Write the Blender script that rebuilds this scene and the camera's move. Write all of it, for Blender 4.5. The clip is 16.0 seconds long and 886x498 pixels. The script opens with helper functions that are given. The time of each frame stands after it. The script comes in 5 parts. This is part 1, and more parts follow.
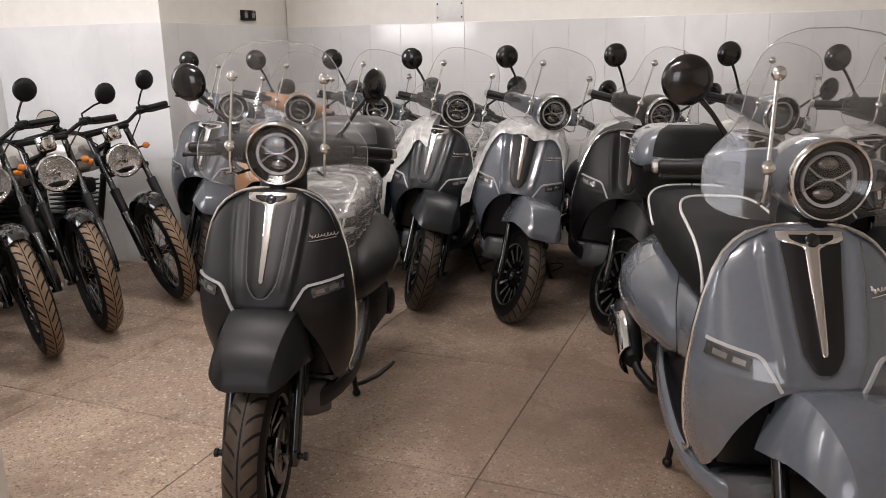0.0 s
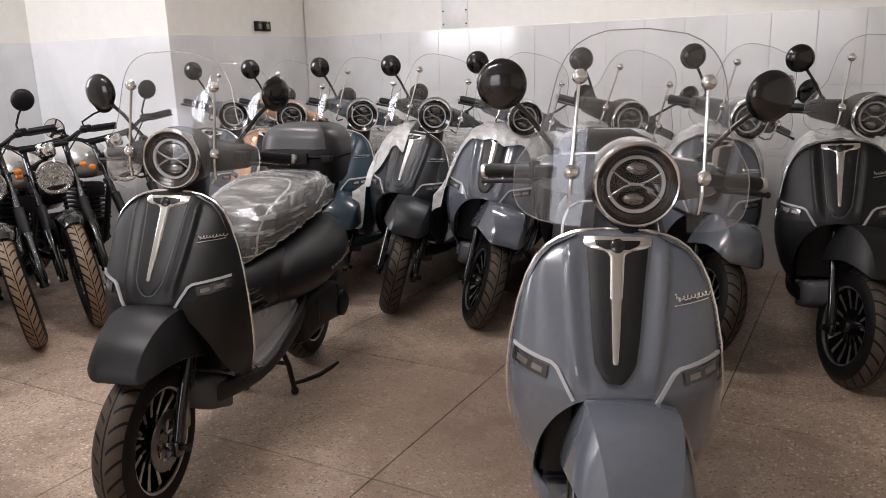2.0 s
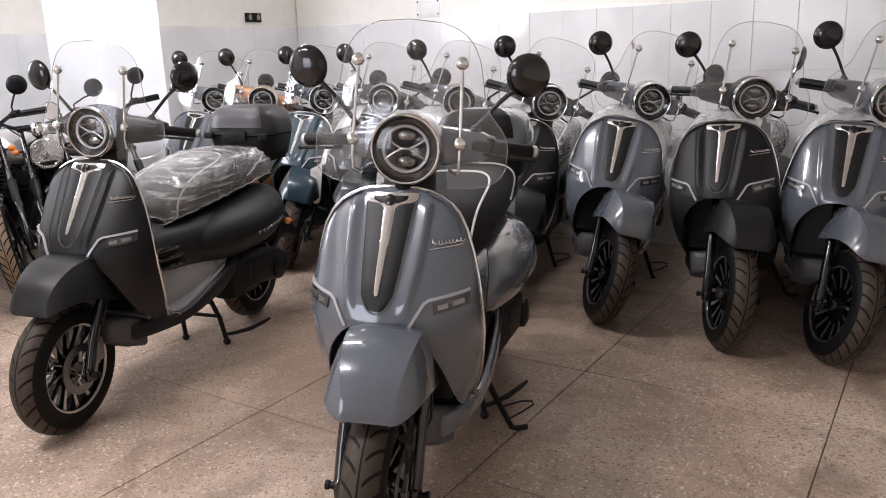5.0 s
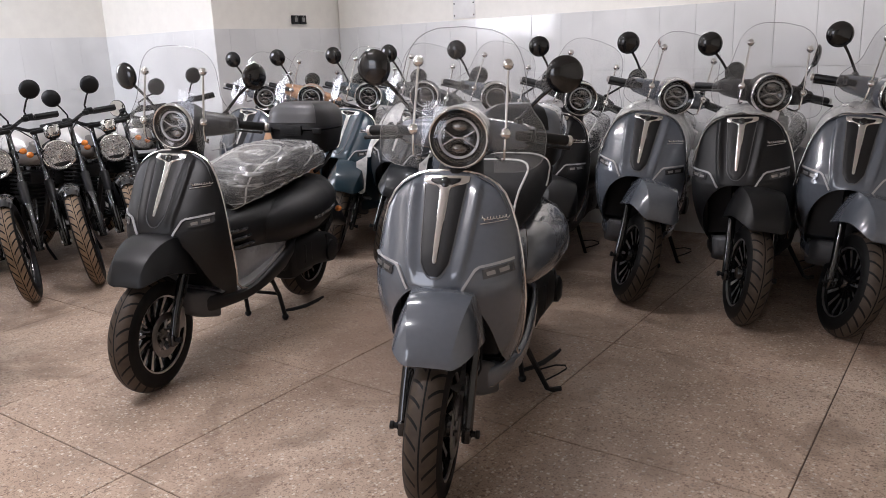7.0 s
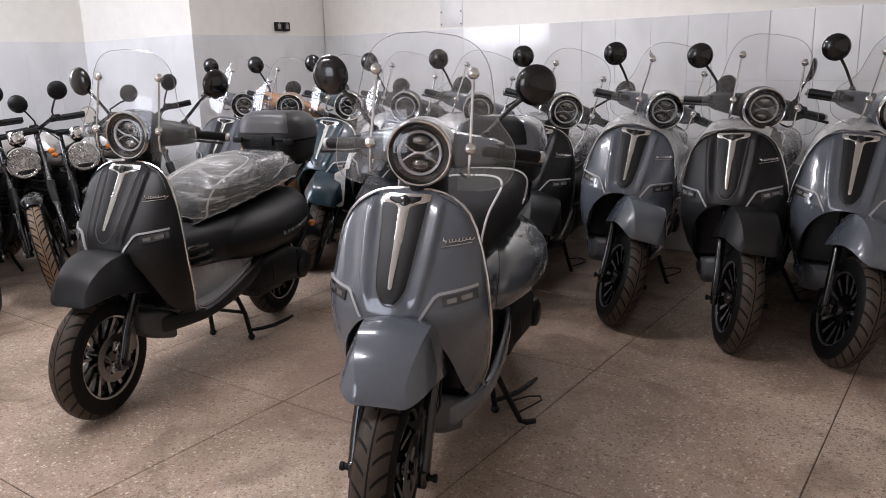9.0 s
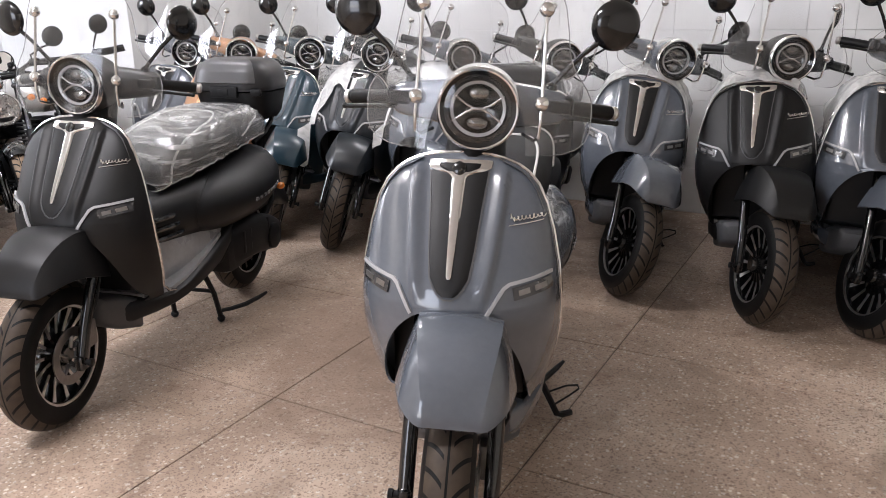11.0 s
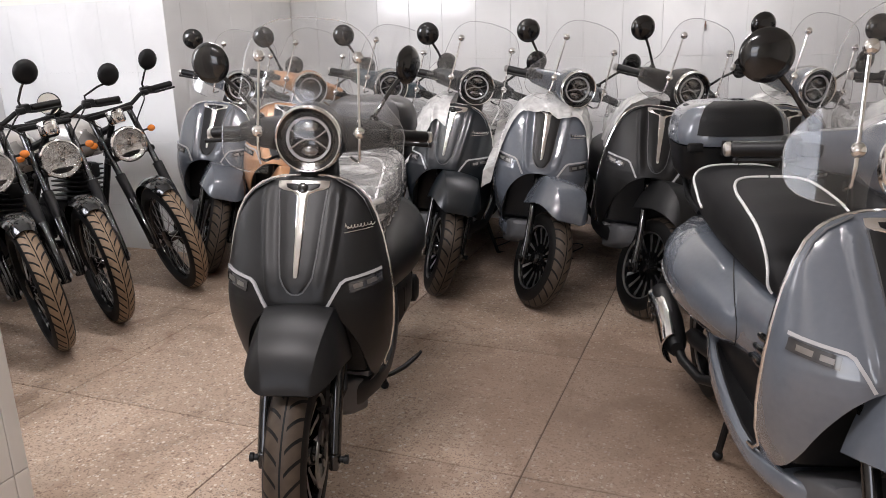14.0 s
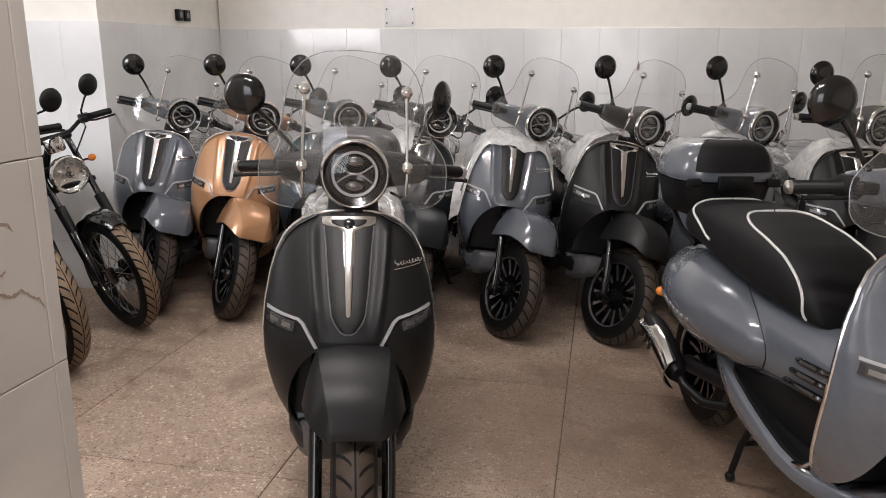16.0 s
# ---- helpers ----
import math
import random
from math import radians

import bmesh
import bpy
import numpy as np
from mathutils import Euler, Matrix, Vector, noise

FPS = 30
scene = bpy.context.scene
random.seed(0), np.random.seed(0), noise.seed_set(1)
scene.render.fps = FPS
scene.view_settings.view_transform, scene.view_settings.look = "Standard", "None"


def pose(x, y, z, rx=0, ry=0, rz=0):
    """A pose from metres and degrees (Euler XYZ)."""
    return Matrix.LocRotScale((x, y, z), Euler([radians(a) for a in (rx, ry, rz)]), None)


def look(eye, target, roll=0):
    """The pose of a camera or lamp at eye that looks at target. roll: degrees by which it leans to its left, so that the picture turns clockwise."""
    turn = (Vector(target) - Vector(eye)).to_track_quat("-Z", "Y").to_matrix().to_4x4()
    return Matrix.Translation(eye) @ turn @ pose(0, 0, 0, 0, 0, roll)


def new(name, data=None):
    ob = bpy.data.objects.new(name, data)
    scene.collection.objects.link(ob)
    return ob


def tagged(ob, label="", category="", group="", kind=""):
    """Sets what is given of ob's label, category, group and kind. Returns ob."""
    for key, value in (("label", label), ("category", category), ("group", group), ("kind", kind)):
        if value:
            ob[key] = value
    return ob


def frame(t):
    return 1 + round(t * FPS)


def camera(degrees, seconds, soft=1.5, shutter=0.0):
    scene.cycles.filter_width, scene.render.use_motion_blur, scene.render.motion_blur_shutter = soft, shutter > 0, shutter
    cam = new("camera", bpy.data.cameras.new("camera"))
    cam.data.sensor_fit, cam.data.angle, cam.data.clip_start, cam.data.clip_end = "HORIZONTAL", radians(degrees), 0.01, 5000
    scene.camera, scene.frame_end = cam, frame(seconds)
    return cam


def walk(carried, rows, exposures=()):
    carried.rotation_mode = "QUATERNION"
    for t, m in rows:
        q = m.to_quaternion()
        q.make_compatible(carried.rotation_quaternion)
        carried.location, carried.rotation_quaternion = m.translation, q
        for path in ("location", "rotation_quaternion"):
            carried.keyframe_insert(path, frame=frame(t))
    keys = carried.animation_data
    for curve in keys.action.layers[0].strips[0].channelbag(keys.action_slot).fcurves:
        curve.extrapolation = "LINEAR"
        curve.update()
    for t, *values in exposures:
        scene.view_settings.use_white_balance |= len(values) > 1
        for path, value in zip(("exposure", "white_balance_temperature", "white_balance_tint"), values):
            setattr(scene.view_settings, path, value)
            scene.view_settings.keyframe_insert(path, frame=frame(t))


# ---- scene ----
cam = camera(59.9, 16.0, 0.9)
PATH = [
    (0, (0.020, 0.044, 1.326), (-0.705, 1.842, 0.831), -0.9),
    (0.5, (0.135, 0.164, 1.310), (-0.628, 1.945, 0.818), -1.0),
    (1, (0.231, 0.232, 1.313), (-0.565, 2.002, 0.827), -1.5),
    (1.5, (0.402, 0.250, 1.316), (-0.500, 1.970, 0.841), -1.9),
    (2, (0.603, 0.276, 1.312), (-0.339, 1.976, 0.838), -1.8),
    (2.5, (0.722, 0.368, 1.296), (-0.222, 2.066, 0.826), -1.6),
    (3, (0.855, 0.488, 1.301), (-0.087, 2.189, 0.834), -0.8),
    (3.5, (1.031, 0.538, 1.289), (0.061, 2.226, 0.828), 0.3),
    (4, (1.171, 0.522, 1.281), (0.154, 2.182, 0.821), 0.6),
    (4.5, (1.254, 0.407, 1.269), (0.232, 2.061, 0.805), -1.0),
    (5, (1.343, 0.295, 1.280), (0.272, 1.912, 0.786), -2.0),
    (5.2, (1.377, 0.271, 1.276), (0.249, 1.844, 0.775), -2.2),
    (7.3, (1.474, -0.029, 1.300), (0.348, 1.547, 0.803), -2.5),
    (7.5, (1.468, -0.024, 1.299), (0.351, 1.560, 0.807), -2.5),
    (8, (1.461, 0.041, 1.290), (0.361, 1.639, 0.807), -2.3),
    (8.5, (1.471, 0.146, 1.297), (0.366, 1.743, 0.823), -2.1),
    (9, (1.450, 0.207, 1.286), (0.323, 1.790, 0.813), -1.7),
    (9.2, (1.412, 0.210, 1.280), (0.282, 1.790, 0.805), -1.5),
    (11.3, (0.819, 0.364, 1.256), (-0.086, 2.042, 0.650), -1.1),
    (11.5, (0.721, 0.338, 1.255), (-0.167, 2.024, 0.648), -1.3),
    (12, (0.533, 0.289, 1.274), (-0.330, 1.984, 0.656), -1.8),
    (12.5, (0.310, 0.336, 1.273), (-0.573, 2.016, 0.644), -2.2),
    (13, (0.160, 0.318, 1.302), (-0.727, 2.001, 0.684), -1.5),
    (13.5, (-0.009, 0.229, 1.316), (-0.789, 1.979, 0.742), -1.3),
    (14, (-0.162, 0.120, 1.334), (-0.864, 1.908, 0.777), -1.6),
    (14.5, (-0.304, 0.135, 1.307), (-1.006, 1.925, 0.757), -1.9),
    (15, (-0.431, 0.154, 1.319), (-1.123, 1.952, 0.780), -2.0),
    (15.5, (-0.562, 0.087, 1.338), (-1.109, 1.942, 0.830), -0.8),
    (16, (-0.627, 0.001, 1.355), (-1.015, 1.901, 0.866), 0.2),
]
EXPOSURES = [
    (0.0, 0.01, 6680, 18), (1.5, 0.06, 6530, 18), (3.5, 0.19, 6230, 19), (4.3, 0.17, 6230, 19), (4.8, 0.36, 6230, 19), (5.2, 0.58, 6230, 19), (7.3, 0.12, 6180, 19), (9.2, 0.12, 6130, 19),
    (11.3, 0.69, 6180, 17), (12.5, 0.66, 6200, 17), (13.5, 0.40, 6330, 18), (15.0, 0.16, 6530, 17), (16.0, 0.01, 6580, 17)]
walk(cam, [(t, look(eye, target, roll)) for t, eye, target, roll in PATH], EXPOSURES)

# ---- world and light ----
world = bpy.data.worlds.new("sky_world")
scene.world = world
world.use_nodes = True
wn = world.node_tree.nodes
sky = wn.new("ShaderNodeTexSky")
sky.sky_type, sky.sun_disc = "NISHITA", False
sky.sun_elevation, sky.sun_rotation = radians(40), radians(200)
world.node_tree.links.new(sky.outputs[0], wn["Background"].inputs[0])
wn["Background"].inputs[1].default_value = 0.1


def daylight(name, m, w, h, power, colour=(0.93, 0.965, 1.0)):
    """A rectangle of light: the sky's in an opening, or a tube's."""
    la = bpy.data.lights.new(name, "AREA")
    la.shape, la.size, la.size_y, la.energy, la.color = "RECTANGLE", w, h, power, colour
    ob = new(name, la)
    ob.matrix_world = m
    return ob


# the window of the side bay and the wide shutter door behind the camera
daylight("window_daylight", look((-3.96, 1.08, 1.99), (-3.7, 3.0, 1.4)), 1.3, 1.1, 54)
daylight("door_daylight", look((-0.75, -3.75, 1.5), (-0.75, 2.0, 1.0)), 2.0, 2.2, 38)

# unseen tubes, assumed and placed to lift the floor and back wall
for tx, ty, power in ((-1.75, 2.5, 30), (-0.7, 4.6, 20), (-1.1, 0.5, 54)):
    daylight("assumed_tube_light", look((tx, ty, 2.985), (tx, ty, 0)), 1.2, 0.04, power, (1.0, 0.98, 0.95))

# ---- materials ----


def nodes_of(name):
    m = bpy.data.materials.new(name)
    m.use_nodes = True
    return m, m.node_tree.nodes, m.node_tree.links, m.node_tree.nodes["Principled BSDF"]


def surface(name, base, rough=0.5, metal=0.0, vary=0.12, grain=60.0, bump=0.05, coat=0.0, wear=0.1, spec=0.5, big=3.0):
    """A paint, plastic or metal with fine grain, broad uneven tone and slight relief."""
    m, n, l, p = nodes_of(name)
    tc = n.new("ShaderNodeTexCoord")
    fine, broad = n.new("ShaderNodeTexNoise"), n.new("ShaderNodeTexNoise")
    fine.inputs["Scale"].default_value, fine.inputs["Detail"].default_value = grain, 4
    broad.inputs["Scale"].default_value, broad.inputs["Detail"].default_value = big, 5
    for t in (fine, broad):
        l.new(tc.outputs["Object"], t.inputs["Vector"])
    mix = n.new("ShaderNodeMix")
    mix.data_type = "FLOAT"
    mix.inputs[0].default_value = 0.45
    l.new(fine.outputs["Fac"], mix.inputs[2])
    l.new(broad.outputs["Fac"], mix.inputs[3])
    ramp = n.new("ShaderNodeValToRGB")
    ramp.color_ramp.elements[0].position, ramp.color_ramp.elements[1].position = 0.3, 0.7
    ramp.color_ramp.elements[0].color = (*[c * (1 - vary) for c in base], 1)
    ramp.color_ramp.elements[1].color = (*[min(1, c * (1 + vary)) for c in base], 1)
    l.new(mix.outputs[0], ramp.inputs[0])
    l.new(ramp.outputs[0], p.inputs["Base Color"])
    rr = n.new("ShaderNodeMapRange")
    rr.inputs["To Min"].default_value, rr.inputs["To Max"].default_value = max(0.02, rough - wear), min(1, rough + wear)
    l.new(broad.outputs["Fac"], rr.inputs["Value"])
    l.new(rr.outputs[0], p.inputs["Roughness"])
    p.inputs["Metallic"].default_value = metal
    p.inputs["Coat Weight"].default_value = coat
    p.inputs["Coat Roughness"].default_value = 0.04
    p.inputs["Specular IOR Level"].default_value = spec
    if bump:
        b = n.new("ShaderNodeBump")
        b.inputs["Strength"].default_value, b.inputs["Distance"].default_value = bump, 0.002
        l.new(fine.outputs["Fac"], b.inputs["Height"])
        l.new(b.outputs[0], p.inputs["Normal"])
    return m


def clear(name, tint, gloss=0.06, rough=0.02, milky=0.0, wrinkle=0.0, streak=False):
    """Clear acrylic or film: see-through, glossy at grazing angles, with some milky scatter."""
    m, n, l, p = nodes_of(name)
    out = n["Material Output"]
    tr, gl, df = n.new("ShaderNodeBsdfTransparent"), n.new("ShaderNodeBsdfGlossy"), n.new("ShaderNodeBsdfPrincipled")
    tr.inputs[0].default_value = (*tint, 1)
    gl.inputs["Roughness"].default_value = rough
    df.inputs["Base Color"].default_value = (0.82, 0.82, 0.8, 1)
    df.inputs["Roughness"].default_value = 0.3
    fr = n.new("ShaderNodeLayerWeight")
    fr.inputs[0].default_value = 0.5
    pw = n.new("ShaderNodeMath")
    pw.operation, pw.inputs[1].default_value = "POWER", 4.0
    l.new(fr.outputs["Facing"], pw.inputs[0])
    mul = n.new("ShaderNodeMath")
    mul.operation = "MULTIPLY_ADD"
    mul.inputs[1].default_value, mul.inputs[2].default_value = 0.6, gloss
    mul.use_clamp = True
    l.new(pw.outputs[0], mul.inputs[0])
    a, b = n.new("ShaderNodeMixShader"), n.new("ShaderNodeMixShader")
    l.new(tr.outputs[0], a.inputs[1])
    l.new(df.outputs[0], a.inputs[2])
    a.inputs[0].default_value = milky
    l.new(a.outputs[0], b.inputs[1])
    l.new(gl.outputs[0], b.inputs[2])
    l.new(mul.outputs[0], b.inputs[0])
    l.new(b.outputs[0], out.inputs[0])
    tc = n.new("ShaderNodeTexCoord")
    no = n.new("ShaderNodeTexNoise")
    no.inputs["Scale"].default_value, no.inputs["Detail"].default_value = (20 if streak else 18) if wrinkle else 6, 4 if streak else 6
    no.inputs["Distortion"].default_value = 1.5 if wrinkle else 0.0
    if streak:
        # long pleats that run up and back over the seat
        mp = n.new("ShaderNodeMapping")
        mp.inputs["Rotation"].default_value = (radians(58), 0, 0)
        mp.inputs["Scale"].default_value = (9, 6, 62)
        l.new(tc.outputs["Object"], mp.inputs["Vector"])
        l.new(mp.outputs[0], no.inputs["Vector"])
        no.inputs["Scale"].default_value, no.inputs["Distortion"].default_value, no.inputs["Detail"].default_value = 1.0, 0.35, 6
    else:
        l.new(tc.outputs["Object"], no.inputs["Vector"])
    if milky:
        r = n.new("ShaderNodeMapRange")
        r.inputs["From Min"].default_value, r.inputs["From Max"].default_value = (0.50, 0.66) if streak else (0.35, 0.65)
        r.inputs["To Min"].default_value, r.inputs["To Max"].default_value = milky * (0.45 if streak else 0.85), min(1, milky * (1.9 if streak else 1.15))
        l.new(no.outputs["Fac"], r.inputs["Value"])
        l.new(r.outputs[0], a.inputs[0])
    if wrinkle:
        bp = n.new("ShaderNodeBump")
        bp.inputs["Strength"].default_value, bp.inputs["Distance"].default_value = wrinkle, 0.01
        l.new(no.outputs["Fac"], bp.inputs["Height"])
        l.new(bp.outputs[0], gl.inputs["Normal"])
        l.new(bp.outputs[0], df.inputs["Normal"])
    return m


def math_node(n, l, op, a, b=None, c=None):
    q = n.new("ShaderNodeMath")
    q.operation = op
    for i, v in enumerate((a, b, c)):
        if v is None:
            continue
        if isinstance(v, (int, float)):
            q.inputs[i].default_value = v
        else:
            l.new(v, q.inputs[i])
    return q.outputs[0]


def tyre_rubber(name, radius, half, count, tread, slant, duty):
    """Black rubber with a dusty tread cut by slanting grooves on both sides of a centre rib."""
    m, n, l, p = nodes_of(name)
    tc, sp = n.new("ShaderNodeTexCoord"), n.new("ShaderNodeSeparateXYZ")
    l.new(tc.outputs["Object"], sp.inputs[0])
    x, y, z = sp.outputs
    ax = math_node(n, l, "ABSOLUTE", x)
    r = math_node(n, l, "SQRT", math_node(n, l, "ADD", math_node(n, l, "MULTIPLY", y, y), math_node(n, l, "MULTIPLY", z, z)))
    ang = math_node(n, l, "ARCTAN2", z, y)
    side = math_node(n, l, "MULTIPLY", math_node(n, l, "GREATER_THAN", x, 0.0), 0.5)
    ph = math_node(n, l, "ADD", math_node(n, l, "MULTIPLY", ang, count / (2 * math.pi)), side)
    ph = math_node(n, l, "ADD", ph, math_node(n, l, "MULTIPLY", math_node(n, l, "POWER", math_node(n, l, "MULTIPLY", ax, 1.0 / half), 0.6), slant))
    fr = math_node(n, l, "FRACT", math_node(n, l, "ADD", ph, 100.0))
    cut = math_node(n, l, "LESS_THAN", fr, duty)
    cut = math_node(n, l, "MULTIPLY", cut, math_node(n, l, "GREATER_THAN", ax, half * 0.16))
    rib = math_node(n, l, "LESS_THAN", ax, half * 0.045)
    cut = math_node(n, l, "MAXIMUM", cut, rib)
    top = math_node(n, l, "LESS_THAN", ax, half * 0.80)
    top = math_node(n, l, "MULTIPLY", top, math_node(n, l, "GREATER_THAN", r, radius - 0.03))
    cut = math_node(n, l, "MULTIPLY", cut, top)
    no = n.new("ShaderNodeTexNoise")
    no.inputs["Scale"].default_value, no.inputs["Detail"].default_value = 25, 6
    l.new(tc.outputs["Object"], no.inputs["Vector"])
    dust = math_node(n, l, "MULTIPLY", top, math_node(n, l, "ADD", math_node(n, l, "MULTIPLY", no.outputs["Fac"], 0.9), 0.35))
    dust = math_node(n, l, "MULTIPLY", dust, math_node(n, l, "SUBTRACT", 1.0, cut))
    c1 = n.new("ShaderNodeMix")
    c1.data_type = "RGBA"
    c1.inputs[6].default_value, c1.inputs[7].default_value = (0.0035, 0.0034, 0.0033, 1), (*tread, 1)
    c1.clamp_factor = True
    l.new(dust, c1.inputs[0])
    l.new(c1.outputs[2], p.inputs["Base Color"])
    p.inputs["Roughness"].default_value = 0.55
    p.inputs["Specular IOR Level"].default_value = 0.22
    b = n.new("ShaderNodeBump")
    b.inputs["Strength"].default_value, b.inputs["Distance"].default_value, b.invert = 0.8, 0.006, True
    l.new(cut, b.inputs["Height"])
    l.new(b.outputs[0], p.inputs["Normal"])
    return m


def terrazzo(name):
    """Worn brown terrazzo: cream, grey and rust chips in a tan ground, with broad dirt and darker stains, one deepened
    for shade; each slab differs a little.
    """
    m, n, l, p = nodes_of(name)
    geo, info = n.new("ShaderNodeNewGeometry"), n.new("ShaderNodeObjectInfo")
    pos = geo.outputs["Position"]

    def voro(scale, feature="F1"):
        v = n.new("ShaderNodeTexVoronoi")
        v.inputs["Scale"].default_value = scale
        l.new(pos, v.inputs["Vector"])
        return v

    def noise_tex(scale, detail=6, distort=0.0):
        t = n.new("ShaderNodeTexNoise")
        t.inputs["Scale"].default_value, t.inputs["Detail"].default_value, t.inputs["Distortion"].default_value = scale, detail, distort
        l.new(pos, t.inputs["Vector"])
        return t

    def ramp(fac, stops):
        r = n.new("ShaderNodeValToRGB")
        e = r.color_ramp.elements
        while len(e) < len(stops):
            e.new(0.5)
        for q, (at, col) in zip(e, stops):
            q.position, q.color = at, (*col, 1)
        l.new(fac, r.inputs[0])
        return r.outputs[0]

    def mix(fac, a, b, mode="MIX"):
        q = n.new("ShaderNodeMix")
        q.data_type, q.blend_type = "RGBA", mode
        if isinstance(fac, (int, float)):
            q.inputs[0].default_value = fac
        else:
            l.new(fac, q.inputs[0])
        for s, v in ((6, a), (7, b)):
            if isinstance(v, tuple):
                q.inputs[s].default_value = (*v, 1)
            else:
                l.new(v, q.inputs[s])
        return q.outputs[2]

    broad, mid = noise_tex(1.1, 7, 0.6), noise_tex(7, 6)
    ground = ramp(broad.outputs["Fac"], [(0.3, (0.33, 0.24, 0.178)), (0.5, (0.48, 0.355, 0.265)), (0.7, (0.61, 0.482, 0.375))])
    chips = voro(85)
    sepc = n.new("ShaderNodeSeparateColor")
    l.new(chips.outputs["Color"], sepc.inputs[0])
    chipcol = ramp(sepc.outputs[0], [(0.0, (0.74, 0.68, 0.58)), (0.3, (0.56, 0.46, 0.36)), (0.6, (0.30, 0.22, 0.165)), (0.85, (0.20, 0.12, 0.085)), (1.0, (0.78, 0.72, 0.64))])
    isl = math_node(n, l, "LESS_THAN", chips.outputs["Distance"], math_node(n, l, "MULTIPLY", sepc.outputs[1], 0.62))
    col = mix(math_node(n, l, "MULTIPLY", isl, 0.9), ground, chipcol)
    specks = voro(260)
    sk = n.new("ShaderNodeSeparateColor")
    l.new(specks.outputs["Color"], sk.inputs[0])
    col = mix(math_node(n, l, "MULTIPLY", math_node(n, l, "GREATER_THAN", sk.outputs[0], 0.84), 0.7), col, (0.17, 0.115, 0.085))
    # rusty brown and grey stains
    st = noise_tex(2.3, 8, 1.2)
    stain = ramp(st.outputs["Fac"], [(0.52, (0, 0, 0)), (0.66, (1, 1, 1))])
    sf = n.new("ShaderNodeRGBToBW")
    l.new(stain, sf.inputs[0])
    col = mix(math_node(n, l, "MULTIPLY", sf.outputs[0], 0.62), col, (0.17, 0.115, 0.08))
    col = mix(math_node(n, l, "MULTIPLY", mid.outputs["Fac"], 0.25), col, (0.33, 0.27, 0.22))
    bl = noise_tex(4.2, 9, 0.8)
    blot = ramp(bl.outputs["Fac"], [(0.60, (0, 0, 0)), (0.74, (1, 1, 1))])
    bf = n.new("ShaderNodeRGBToBW")
    l.new(blot, bf.inputs[0])
    col = mix(math_node(n, l, "MULTIPLY", bf.outputs[0], 0.5), col, (0.17, 0.085, 0.055))
    # a broad ragged brown stain, with shade off the scooter row painted into it
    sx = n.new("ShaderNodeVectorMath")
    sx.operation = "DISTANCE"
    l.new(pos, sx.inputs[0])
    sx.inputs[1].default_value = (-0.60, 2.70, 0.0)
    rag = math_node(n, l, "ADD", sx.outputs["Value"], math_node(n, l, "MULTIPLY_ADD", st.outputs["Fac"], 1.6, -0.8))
    stain_shade = n.new("ShaderNodeMapRange")
    stain_shade.inputs["From Min"].default_value, stain_shade.inputs["From Max"].default_value = 1.15, 0.35
    l.new(rag, stain_shade.inputs["Value"])
    col = mix(math_node(n, l, "MULTIPLY", stain_shade.outputs[0], 0.74), col, (0.115, 0.072, 0.046))
    tone = math_node(n, l, "ADD", math_node(n, l, "MULTIPLY", info.outputs["Random"], 0.16), 0.92)
    hsv = n.new("ShaderNodeHueSaturation")
    l.new(col, hsv.inputs["Color"])
    l.new(tone, hsv.inputs["Value"])
    l.new(hsv.outputs[0], p.inputs["Base Color"])
    rr = n.new("ShaderNodeMapRange")
    rr.inputs["To Min"].default_value, rr.inputs["To Max"].default_value = 0.38, 0.72
    l.new(mid.outputs["Fac"], rr.inputs["Value"])
    l.new(rr.outputs[0], p.inputs["Roughness"])
    p.inputs["Specular IOR Level"].default_value = 0.35
    b = n.new("ShaderNodeBump")
    b.inputs["Strength"].default_value, b.inputs["Distance"].default_value = 0.12, 0.002
    l.new(mid.outputs["Fac"], b.inputs["Height"])
    l.new(b.outputs[0], p.inputs["Normal"])
    return m


